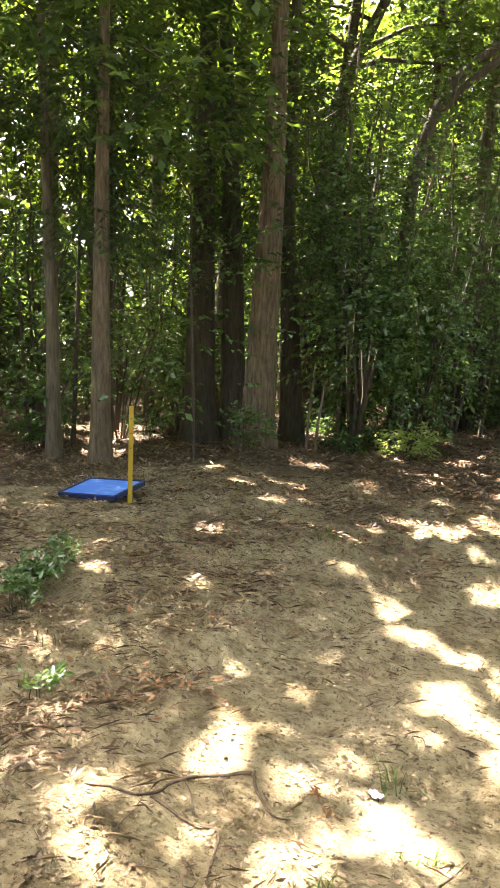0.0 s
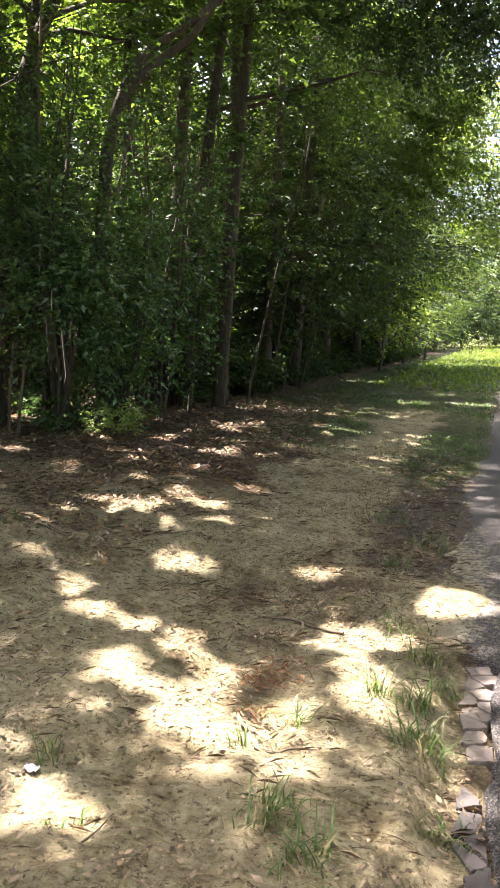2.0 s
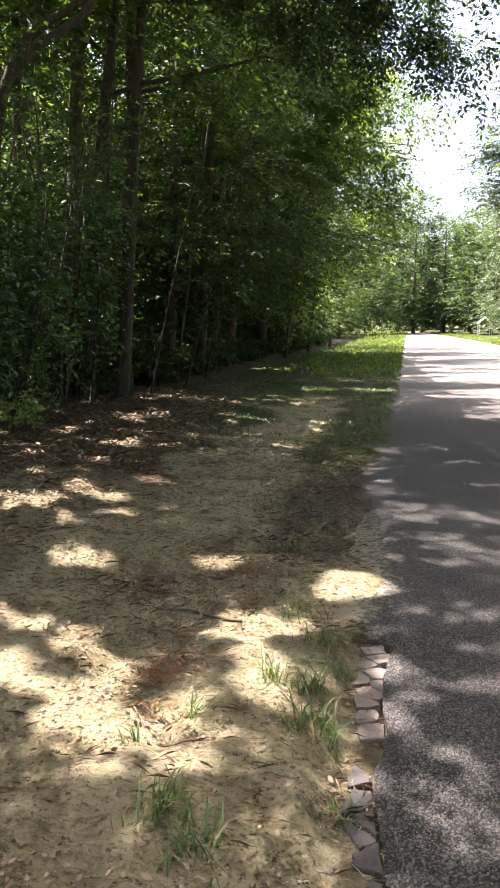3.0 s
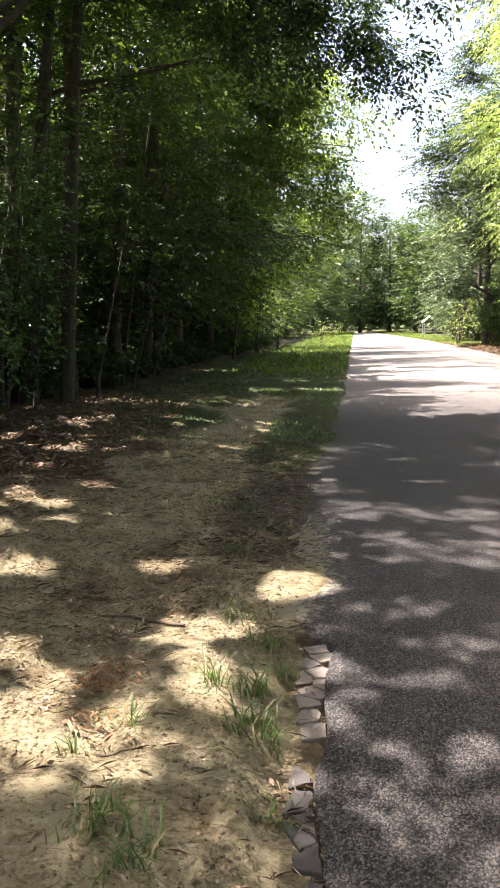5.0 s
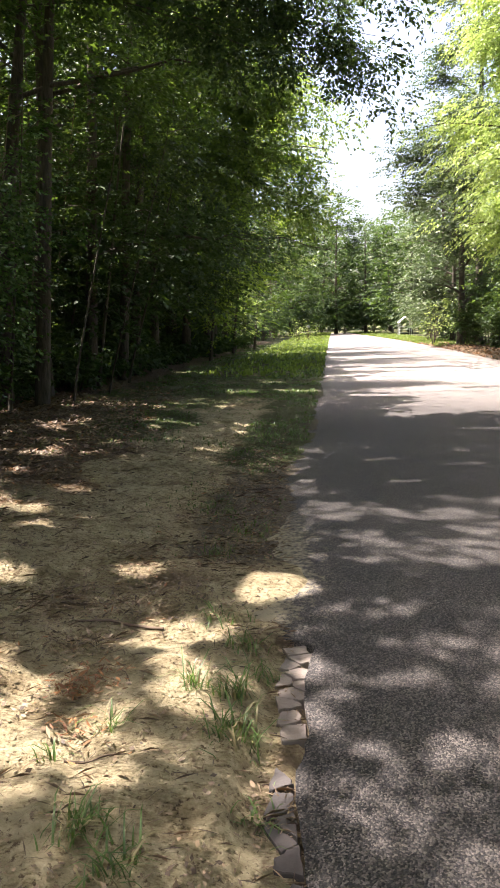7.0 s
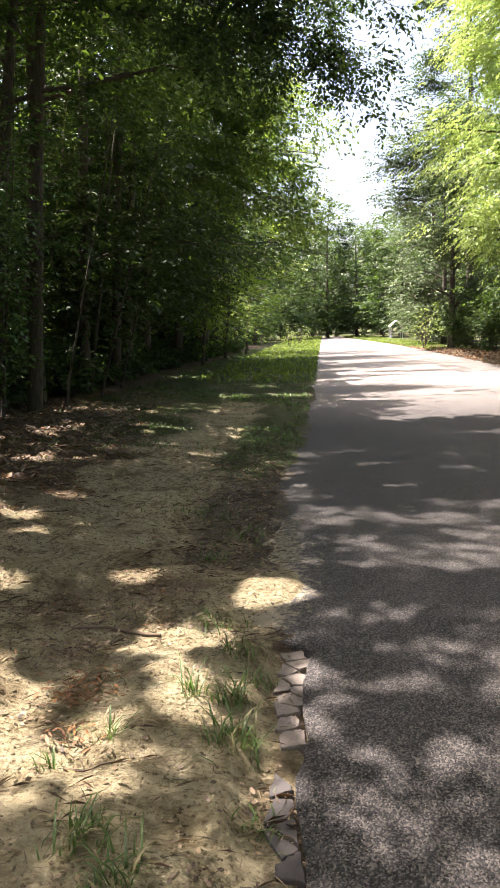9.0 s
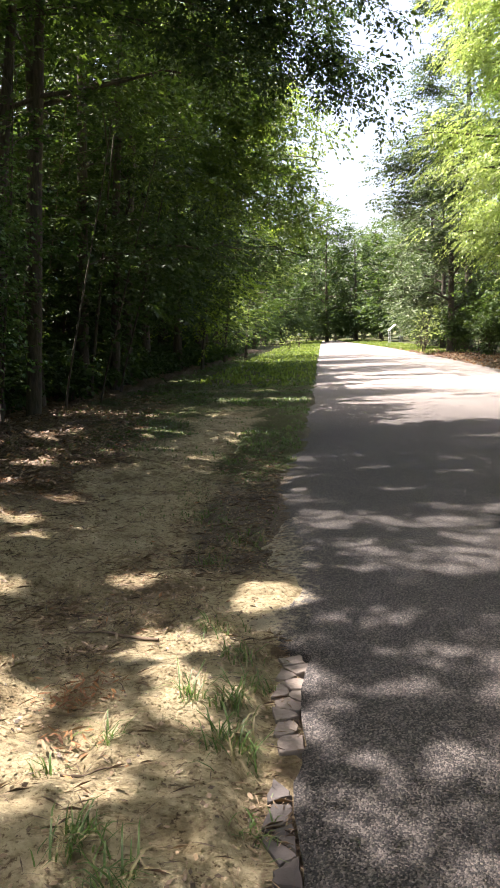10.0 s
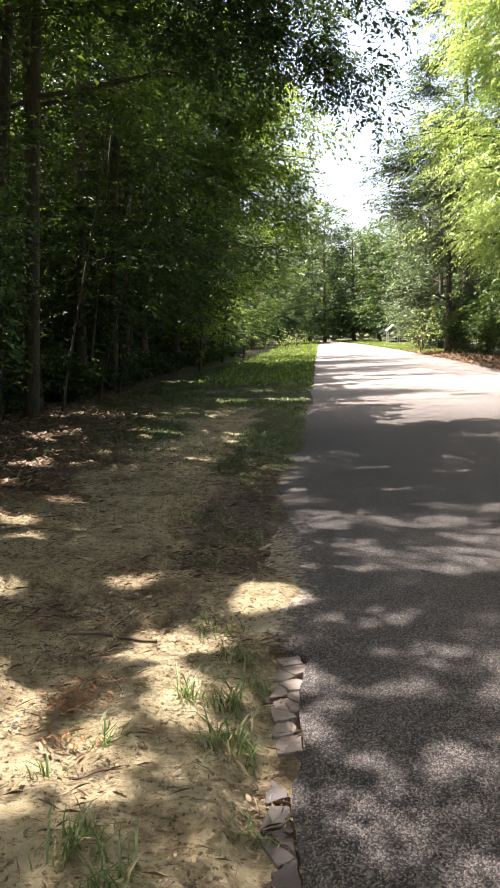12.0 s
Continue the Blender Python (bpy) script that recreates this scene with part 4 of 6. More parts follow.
# trees whose boughs reach out over the road
for i, (x, y, h, lx, n) in enumerate([(-4.8, 18.4, 15, 2.2, 1300), (-4.4, 22.0, 16, 2.6, 1400), (-4.4, 25.5, 19, 3.6, 2100), (-3.8, 29.5, 19, 3.8, 2100), (-3.4, 34.0, 18, 3.2, 1700), (-3.0, 39.0, 15, 2.5, 1100), (-2.4, 46.0, 13, 2.2, 1000)]):
    tree("roadside_tree", "broad roadside tree with boughs over the verge", straight(x, y, h, 0.8, 0, 300 + i), 0.16, 0.18, 3.0, int(n * 1.15), 0.145, 0.095, BARK_DARK, LEAF_DARKENED if i < 4 else LEAF_CANOPY, 300 + i, lean=(lx, 0), limbs=14, low=0.3, group="trees along the road", rise=0.25, droop=0.4, k=8)
for i, (x, y, h, lx) in enumerate([(-4.6, 31.0, 22, 3.4), (-3.4, 36.5, 23, 5.0), (-2.8, 42.0, 24, 5.4), (-5.5, 27.0, 21, 2.6)]):
    tree("roadside_tree", "tall dark green tree towering over the verge", straight(x, y, h, 1.0, 0, 360 + i), 0.2, 0.36, 3.6, 3200, 0.18, 0.11, BARK_DARK, LEAF_DARKENED, 360 + i, lean=(lx, 0), limbs=15, group="trees along the road", rise=0.3, droop=0.4, k=8)

# added trees whose leaf colours stand in for sunlit bough ends of the row
for i, (x, y, h) in enumerate([(-2.9, 30.0, 10.5), (-2.4, 36.5, 11.0), (-1.6, 43.0, 10.0)]):
    tree("roadside_tree", "added tree standing in for sunlit bough ends at the verge", straight(x, y, h, 1.2, 0, 340 + i), 0.06, 0.3, 2.3, 1500, 0.12, 0.075, BARK_DARK, LEAF_SUN if i == 1 else LEAF_BACKLIT if i == 0 else LEAF_CANOPY, 340 + i, lean=(2.2, 0), limbs=11, group="trees along the road", open_up=False, low=0.25)

# trees added beside the clearing; their boughs, out of view, dapple sand and road
def added_shade_tree(x, y, h, area, z0, z1, leaves, seed, limbs=6):
    """Tree whose boughs shade the stretch of ground `area` (x0, x1, y0, y1) when the sun stands as it does."""
    rng = np.random.RandomState(seed)
    o = np.array([x, y, gz(x, y)])
    root = thing("added_shade_tree", o, "tree added to cast dappled shade, its boughs out of view", "tree", "trees beside the clearing")
    pts = straight(x, y, h, 0.4, 0.6, seed)
    put("trunk", limb_mesh("trunk", pts - o, np.linspace(0.17, 0.05, 6), BARK_GREY, 10), root)
    n = leaves // 7
    qx, qy, z = rng.uniform(area[0], area[1], n), rng.uniform(area[2], area[3], n), rng.uniform(z0, z1, n)
    P = np.stack([qx + SUN.x / SUN.z * z, qy + SUN.y / SUN.z * z, z], -1)
    mid = P.mean(0)
    for i in range(limbs):
        tip = P[rng.randint(n)] * 0.7 + mid * 0.3
        lp = bend(pts[3] + np.array([0, 0, (i - 2) * 0.25]), tip, 9, 0.4, rng, 0.03)
        fine = np.stack([np.interp(np.linspace(0, 1, 80), np.linspace(0, 1, 9), lp[:, q]) for q in range(3)], -1)
        if in_fleck(fine, 0.0).sum() < 4:
            put("limb", limb_mesh("limb", lp - o, np.linspace(0.04, 0.008, 9), BARK_GREY, 6), root)
    D = unit(rng.randn(n, 3) * np.array([1, 1, 0.25]) + np.array([0.5, 0.1, 0]))
    C = spray(P, D, rng.uniform(0.2, 0.5, n), 7, 0.105, 0.07, rng, flat=0.7)
    put("crown", leaf_mesh("crown", C[~sunlit(C.mean(1))] - o, LEAF_CANOPY), root, kind="stuff")


added_shade_tree(-8.6, 1.6, 13.5, (-3.9, -1.5, 0.6, 5.2), 7.8, 10.0, 17000, 951)
added_shade_tree(-7.6, -0.4, 13.5, (-1.6, 0.4, 0.6, 6.0), 7.8, 10.0, 15000, 952)
added_shade_tree(-5.6, 13.9, 14.0, (0.2, 4.5, 6.6, 12.5), 11.0, 13.0, 26000, 954)
added_shade_tree(-8.6, 10.2, 13.0, (-2.8, 0.0, 5.2, 10.5), 10.0, 12.0, 10000, 955)
added_shade_tree(-5.2, -2.0, 17.0, (0.2, 4.6, 0.5, 8.5), 12.5, 15.0, 30000, 953)

# trees with boughs hanging over the road
def bough_tree(x, y, h, tips, bunch, L, leaf, label, seed):
    """Tree by the verge; each tip gives a limb's end, where it leaves the trunk, and how many bunches of leaves it bears."""
    rng = np.random.RandomState(seed)
    o = np.array([x, y, gz(x, y)])
    root = thing("overhanging_tree", o, label, "tree")
    pts = straight(x, y, h, 0.6, 0.1, seed + 325)
    put("trunk", limb_mesh("trunk", pts - o, np.linspace(0.14, 0.05, 6), BARK_DARK, 9), root)
    P, D = [], []
    for tip, z0, n in tips:
        lp = bend(np.array([x + 0.2, y, z0]), tip, 9, 0.4, rng, 0.07)
        put("limb", limb_mesh("limb", lp - o, np.linspace(0.016, 0.004, 9), BARK_DARK, 5), root)
        s = rng.uniform(0.1, 1.0, n) ** 0.7
        s[0] = 1.0
        c = np.stack([np.interp(s, np.linspace(0, 1, 9), lp[:, q]) for q in range(3)], -1)
        c = c + rng.randn(n, 3) * np.array([0.25, 0.35, 0.22]) * bunch * (1.15 - s[:, None])
        c = np.repeat(c, 24, 0)
        off = rng.randn(len(c), 3) * np.array([0.15, 0.15, 0.12]) * bunch
        P.append(c + off)
        D.append(unit(off * 2.2 + rng.randn(len(c), 3) * 0.3 + np.array([0.2, 0, -0.2])))
    P, D = np.concatenate(P), np.concatenate(D)
    C = spray(P, D, rng.uniform(0.12, 0.3, len(P)) * bunch, 5, L, L * 0.55, rng, flat=0.5, droop=0.35)
    put("crown", leaf_mesh("crown", C[~in_fleck(C.mean(1))] - o, leaf), root, kind="stuff")


bough_tree(-4.4, 13.3, 10.5, [
    ((1.65, 12.0, 4.95), 7.0, 7), ((1.33, 12.0, 4.7), 6.9, 9), ((1.87, 12.0, 5.8), 7.4, 7), ((1.5, 12.2, 6.4), 7.6, 16), ((1.06, 12.0, 5.55), 7.2, 15), ((0.7, 12.2, 6.1), 7.4, 20),
    ((0.52, 12.0, 5.25), 7.0, 16), ((0.15, 12.3, 6.0), 7.2, 22), ((0.0, 12.5, 6.8), 7.8, 24), ((0.75, 12.5, 7.0), 8.0, 22), ((-0.5, 12.4, 5.5), 7.0, 20)],
    1.0, 0.085, LEAF_DARKENED, "tree with a drooping bough hanging over the road", 8)
bough_tree(-4.3, 19.9, 12.0, [
    ((1.15, 19.4, 6.7), 8.0, 16), ((1.3, 19.3, 5.9), 7.4, 14), ((0.85, 19.5, 5.1), 6.6, 16), ((0.5, 19.3, 6.2), 7.6, 22), ((0.25, 19.4, 7.3), 8.4, 26), ((-0.2, 19.6, 8.1), 9.0, 28),
    ((-0.8, 19.5, 8.6), 9.4, 26), ((0.0, 19.4, 5.5), 6.8, 22), ((-0.4, 19.6, 6.7), 7.6, 26), ((0.9, 19.3, 4.2), 5.6, 14), ((0.2, 19.5, 4.5), 5.6, 18), ((-0.9, 19.4, 5.2), 6.0, 22)],
    1.35, 0.1, LEAF_HALF_LIT, "tree with sunlit yellow-green boughs over the verge", 9)

# bushes along the wood's edge
shrub("bush", "dense dark green bush beside the large tree", -5.15, 8.75, 4.4, 0.8, 1500, 0.085, 0.045, LEAF_SHADE, 501, 9)
shrub("bush", "dense leafy bush at the edge of the wood", -4.75, 9.7, 3.2, 0.9, 1300, 0.085, 0.045, LEAF_SHADE, 502, 9)
shrub("bush", "tall leafy bush with glossy leaves", -5.9, 9.9, 5.6, 1.0, 1500, 0.09, 0.05, LEAF_SHADE, 503, 9)
shrub("bush", "tall leafy bush with glossy leaves", -4.9, 11.6, 5.2, 1.0, 1500, 0.09, 0.05, LEAF_SHADE, 504, 9)
shrub("low_plant", "pale green low plant lit by the sun", -4.35, 8.55, 0.45, 0.3, 110, 0.07, 0.03, LEAF_SUN, 505, 7)
rng = np.random.RandomState(21)
for i in range(130):
    y = rng.uniform(12, 66) if i > 45 else rng.uniform(3, 24)
    deep = rng.rand() ** 1.5 * (7 if i < 90 else 1.5)
    x = float(forest_edge(y)) - 0.2 - deep
    if x > -7.6 and 3 < y < 9.4:
        x -= 2.2
    h = rng.uniform(1.4, 4.5) if i < 90 else rng.uniform(3, 6.5)
    # from 13 m on, the leaves are a copy darkened for deep shade
    shrub("bush", "shaded understory bush with dark green leaves", x, y, h, rng.uniform(0.6, 1.1), 220 if y < 20 else 120, 0.1 if y < 15 else 0.14, 0.05 if y < 15 else 0.085, LEAF_SHADE if y < 13 else LEAF_DARKENED, 520 + i, 6, group="understory bushes")
for i in range(26):
    y = rng.uniform(4.5, 24)
    x = float(forest_edge(y)) - rng.uniform(-0.25, 2.0)
    shrub("seedling", "small seedling plant on the leaf litter", x, y, rng.uniform(0.25, 0.7), rng.uniform(0.15, 0.3), 40, 0.08, 0.035, LEAF_SHADE, 640 + i, 4, group="seedlings")

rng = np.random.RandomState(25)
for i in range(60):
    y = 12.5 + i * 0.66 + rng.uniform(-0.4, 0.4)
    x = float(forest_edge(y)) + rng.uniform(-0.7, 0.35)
    shrub("bush", "low dark bush at the foot of the wood", x, y, rng.uniform(0.9, 2.4), rng.uniform(0.55, 0.95), 240, 0.12, 0.075, LEAF_DARKENED, 1300 + i, 5, k=5, group="low bushes at the wood's foot")
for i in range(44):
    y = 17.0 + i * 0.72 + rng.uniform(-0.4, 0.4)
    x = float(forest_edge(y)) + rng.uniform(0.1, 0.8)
    shrub("bush", "low dark bush at the foot of the wood", x, y, rng.uniform(0.6, 1.15), rng.uniform(0.7, 1.1), 150, 0.15, 0.1, LEAF_DARKENED, 1700 + i, 6, k=5, group="low bushes at the wood's foot")
# bushes added with darkened leaves for the shade under the roadside trees
for i in range(12):
    x, y = 10.3 + rng.rand() * 2.5, 25 + i * 2.0
    shrub("bush", "added bush, darkened for the shade under the roadside trees", x, y, rng.uniform(1.8, 3.6), rng.uniform(0.8, 1.3), 240, 0.19, 0.12, LEAF_DARKENED, 1360 + i, 5, k=5, group="bushes across the road")

# two pale dead stems in front of the bush
for i, (x, y, dx) in enumerate([(-5.55, 8.15, 0.1), (-5.45, 8.2, 0.16)]):
    o = (x, y, gz(x, y))
    dead = thing("dead_stem", o, "thin pale dead stem standing upright", "stem", "dead stems")
    put("stalk", limb_mesh("stalk", [(0, 0, -0.05), (dx * 0.4, 0, 0.5), (dx * 0.8, 0.02, 0.9), (dx, 0.03, 1.15 - 0.2 * i)], [0.022, 0.019, 0.016, 0.011], STEM, 8), dead)


def far_wood():
    """The wood's depth: leafage too far in to tell apart."""
    rng = np.random.RandomState(4)
    n = 7500
    y = rng.uniform(-12, 78, n)
    x = np.interp(y, [-12, 5, 25, 78], [-27, -25, -22, -12]) - rng.rand(n) ** 1.5 * 9
    P = np.stack([x, y, rng.uniform(0.3, 18, n)], -1)
    D = unit(rng.randn(n, 3) * np.array([1, 1, 0.3]))
    C = spray(P, D, rng.uniform(0.6, 1.3, n), 6, 0.58, 0.42, rng)
    tagged(put("woodland_depth", leaf_mesh("woodland_depth", C, LEAF_DARKENED)), "dense green woodland far in", "woods", kind="stuff")
    # leafage whose own bright colour stands in for sun inside the wood
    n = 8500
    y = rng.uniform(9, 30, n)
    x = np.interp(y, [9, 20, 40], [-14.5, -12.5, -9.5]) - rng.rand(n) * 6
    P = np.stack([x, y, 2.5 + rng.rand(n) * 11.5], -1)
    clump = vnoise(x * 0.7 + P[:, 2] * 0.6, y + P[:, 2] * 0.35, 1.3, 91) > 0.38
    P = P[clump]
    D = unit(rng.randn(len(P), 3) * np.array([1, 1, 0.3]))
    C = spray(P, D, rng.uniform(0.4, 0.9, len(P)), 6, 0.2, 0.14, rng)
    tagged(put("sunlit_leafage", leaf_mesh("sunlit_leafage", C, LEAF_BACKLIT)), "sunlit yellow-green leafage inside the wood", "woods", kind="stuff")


far_wood()
rng = np.random.RandomState(23)
for i in range(70):
    y = rng.uniform(-2, 40)
    x = float(forest_edge(y)) - 3.5 - rng.rand() * 14
    shrub("bush", "deep shaded bush inside the wood", x, y, rng.uniform(2.5, 5.0), rng.uniform(1.0, 1.6), 260, 0.22, 0.13, LEAF_DARKENED, 1200 + i, 4, k=5, group="bushes inside the wood")

# trees on the other side of the road
rng = np.random.RandomState(88)
# unseen trees added to cut sky light from the right and behind
for i in range(12):
    x, y = 8.6 + rng.rand() * 4, -22 + i * 2.2
    tree("roadside_tree", "unseen tree added beside the road to block sky light", straight(x, y, rng.uniform(15, 19), -1.5, 0, 800 + i), 0.18, 0.12, 4.0, 280, 0.6, 0.42, BARK_DARK, LEAF_CANOPY, 800 + i, lean=(-2.0, 0), k=4, limbs=7, group="trees across the road", open_up=False, low=0.3)
# unseen crowns added over the road to deepen its shade
for i, (x, y) in enumerate([(8.3, 0.5), (8.5, 4.0), (8.8, 7.6), (8.4, -3.5), (9.2, 11.0), (9.4, 14.6)]):
    tree("roadside_tree", "unseen tall tree added to deepen the road's shade", straight(x, y, 15, -1.0, 0, 870 + i), 0.2, 0.6, 3.6, 700, 0.4, 0.26, BARK_DARK, LEAF_CANOPY, 870 + i, lean=(-4.0, 0), k=5, limbs=12, group="trees across the road", rise=0.3)
# more unseen trees, added against sky light from the right
for i in range(8):
    x, y = 11.8 + rng.rand() * 3, 5 + i * 1.9
    tree("roadside_tree", "unseen tree added beside the road to block sky light", straight(x, y, rng.uniform(16, 20), 0, 0, 880 + i), 0.18, 0.12, 2.9, 360, 0.5, 0.34, BARK_DARK, LEAF_CANOPY, 880 + i, k=4, limbs=7, group="trees across the road", open_up=False, low=0.3)
# unseen trees at the back, added to block sky light
for i in range(16):
    x, y = -13 + i * 1.9, -9 - rng.rand() * 9
    if -1.5 < x < 8:
        continue
    tree("tree", "unseen tree behind the viewpoint, added to block sky light", straight(x, y, rng.uniform(13, 17), 0, 0, 840 + i), 0.18, 0.12, 3.2, 240, 0.52, 0.36, BARK_DARK, LEAF_CANOPY, 840 + i, k=4, limbs=7, group="trees of the wood", open_up=False, low=0.3)
for i in range(26):
    x, y = -12 + i * 1.35, 84 + rng.rand() * 14
    shrub("bush", "dark bush beyond the road's crest", x, y, rng.uniform(2.5, 5), 1.5, 300, 0.3, 0.2, LEAF_FAR if rng.rand() < 0.4 else LEAF_SHADE, 860 + i, 5, group="far bushes")
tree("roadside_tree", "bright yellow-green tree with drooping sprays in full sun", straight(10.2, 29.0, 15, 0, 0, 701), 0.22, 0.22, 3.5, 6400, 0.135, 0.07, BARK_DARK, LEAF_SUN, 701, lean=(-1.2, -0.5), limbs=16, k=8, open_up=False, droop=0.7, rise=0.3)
tree("roadside_tree", "olive green roadside tree in full leaf", straight(10.0, 43.0, 13, 0, 0, 702), 0.2, 0.16, 3.2, 4400, 0.17, 0.11, BARK_DARK, LEAF_FAR, 702, lean=(-0.8, 0), limbs=14, open_up=False)
tree("roadside_tree", "tall grey-green tree rising behind the others", straight(12.0, 47.0, 22, 0, 0, 703), 0.26, 0.45, 2.8, 3000, 0.18, 0.11, BARK_DARK, LEAF_FAR, 703, limbs=12, open_up=False)
for i, (x, y, h, r, n, leaf, lab) in enumerate([
        (13.0, 33.0, 17, 3.0, 1500, LEAF_CANOPY, "shaded tree behind the bright one"), (13.8, 25.0, 17, 3.2, 1500, LEAF_SUN, "sunlit yellow-green roadside tree"),
        (12.8, 38.0, 14, 2.8, 1500, LEAF_CANOPY, "shaded tree by the road"), (11.6, 52.0, 12, 3.0, 1500, LEAF_FAR, "olive green tree along the road"),
        (13.0, 60.0, 13, 3.2, 1300, LEAF_FAR, "olive green tree along the road"), (14.5, 70.0, 12, 3.2, 1200, LEAF_FAR, "hazy green tree along the road"),
        (15.0, 45.0, 17, 3.2, 1200, LEAF_CANOPY, "green tree behind the roadside trees"), (16.5, 55.0, 15, 3.4, 1000, LEAF_CANOPY, "green tree behind the roadside trees"),
        # most trees from here take the shade-darkened leaf, as silhouettes against the sky
        (13.5, 80.0, 13, 3.6, 1300, LEAF_DARKENED, "hazy green tree beyond the road's crest"), (9.5, 86.0, 12, 3.2, 1300, LEAF_DARKENED, "hazy green tree beyond the road's crest"),
        (6.2, 86.0, 14.5, 3.2, 1300, LEAF_DARKENED, "dark tree standing against the sky"), (1.0, 80.0, 12, 3.4, 1300, LEAF_DARKENED, "hazy green tree beyond the road's crest"),
        (-3.5, 82.0, 13, 3.6, 1300, LEAF_DARKENED, "hazy green tree beyond the road's crest"), (5.0, 95.0, 12, 3.6, 1200, LEAF_DARKENED, "hazy green tree beyond the road's crest"),
        (14.0, 98.0, 14, 3.8, 1200, LEAF_DARKENED, "hazy green tree beyond the road's crest"), (19.0, 88.0, 14, 3.8, 1200, LEAF_FAR, "hazy green tree beyond the road's crest"),
        (-9.0, 92.0, 14, 3.8, 1200, LEAF_DARKENED, "hazy green tree beyond the road's crest"), (11.5, 15.0, 13, 3.2, 800, LEAF_CANOPY, "unseen tree added beside the road to block sky light")]):
    far = y > 70
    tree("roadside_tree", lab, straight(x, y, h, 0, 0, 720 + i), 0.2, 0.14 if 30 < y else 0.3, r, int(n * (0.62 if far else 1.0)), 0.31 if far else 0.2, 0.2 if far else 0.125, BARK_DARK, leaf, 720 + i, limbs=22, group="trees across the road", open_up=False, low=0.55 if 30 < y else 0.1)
for i, (x, y, h) in enumerate([(8.8, 44.5, 2.6), (9.6, 41.0, 2.2), (10.2, 36.5, 2.4), (9.4, 47.5, 1.8), (10.8, 33.0, 2.6), (10.0, 52.0, 2.0), (2.2, 62.0, 1.5), (1.2, 57.0, 1.8), (11.0, 58.0, 1.5), (11.2, 28.5, 1.6), (12.0, 48.0, 3.0), (13.5, 66.0, 3.0), (14.5, 75.0, 3.5), (12.8, 56.0, 3.0), (11.4, 39.5, 2.8), (12.0, 31.0, 3.0), (16.0, 68.0, 4.0), (17.5, 78.0, 4.0)]):
    shrub("bush", "vine-covered bright green bush by the road", x, y, h, 0.7, 520, 0.12, 0.07, LEAF_SUN if i in (0, 3, 6, 7) else LEAF_DARKENED, 760 + i, 6, group="roadside bushes")


def backdrop_wood():
    """Line of woods that closes the view beyond the crest and round about."""
    rng = np.random.RandomState(14)
    n = 7500
    a = np.where(rng.rand(n) < 0.7, rng.uniform(-0.45, 0.45, n), rng.uniform(0, 2 * math.pi, n))
    r = 112 + rng.rand(n) * 22
    top = 10 + 5 * vnoise(a * 30, a * 0, 1.0, 3) + 2 * vnoise(a * 90, a * 0, 1.0, 4)
    P = np.stack([np.sin(a) * r, np.cos(a) * r, 0.4 + rng.rand(n) * top], -1)
    D = unit(rng.randn(n, 3) * np.array([1, 1, 0.4]))
    C = spray(P, D, rng.uniform(1.2, 2.6, n), 6, 1.0, 0.7, rng)
    tagged(put("far_woods", leaf_mesh("far_woods", C, LEAF_FAR)), "line of hazy green woods in the distance", "woods", kind="stuff")


backdrop_wood()

# ---------------------------------------------------------------- ground cover
def grass_mesh(name, x, y, height, rng, material, width=0.006, bend_by=0.5):
    """Curved three-piece blades standing at x, y."""
    n = len(x)
    z = ground_z(x, y) - 0.01
    az = rng.uniform(0, 2 * math.pi, n)
    out = np.stack([np.cos(az), np.sin(az), az * 0], -1)
    side = np.stack([-np.sin(az), np.cos(az), az * 0], -1)
    b = np.stack([x, y, z], -1)
    h = (height * rng.uniform(0.45, 1.2, n))[:, None]
    c = bend_by * rng.uniform(0.2, 1.2, (n, 1))
    up = np.array([[0, 0, 1.0]])
    w = width * rng.uniform(0.6, 1.4, (n, 1))
    m1, m2, tip = b + up * h * 0.45 + out * h * c * 0.18, b + up * h * 0.8 + out * h * c * 0.55, b + up * h * (1 - 0.25 * c) + out * h * c
    v = np.stack([b - side * w, b + side * w, m1 + side * w, m1 - side * w, m2 + side * w * 0.7, m2 - side * w * 0.7, tip], 1)
    i = np.arange(n)[:, None] * 7
    f = np.concatenate([i + np.array([t]) for t in ((0, 1, 2), (0, 2, 3), (3, 2, 4), (3, 4, 5), (5, 4, 6))], 0)
    return mesh_from(name, v.reshape(-1, 3), f, material)


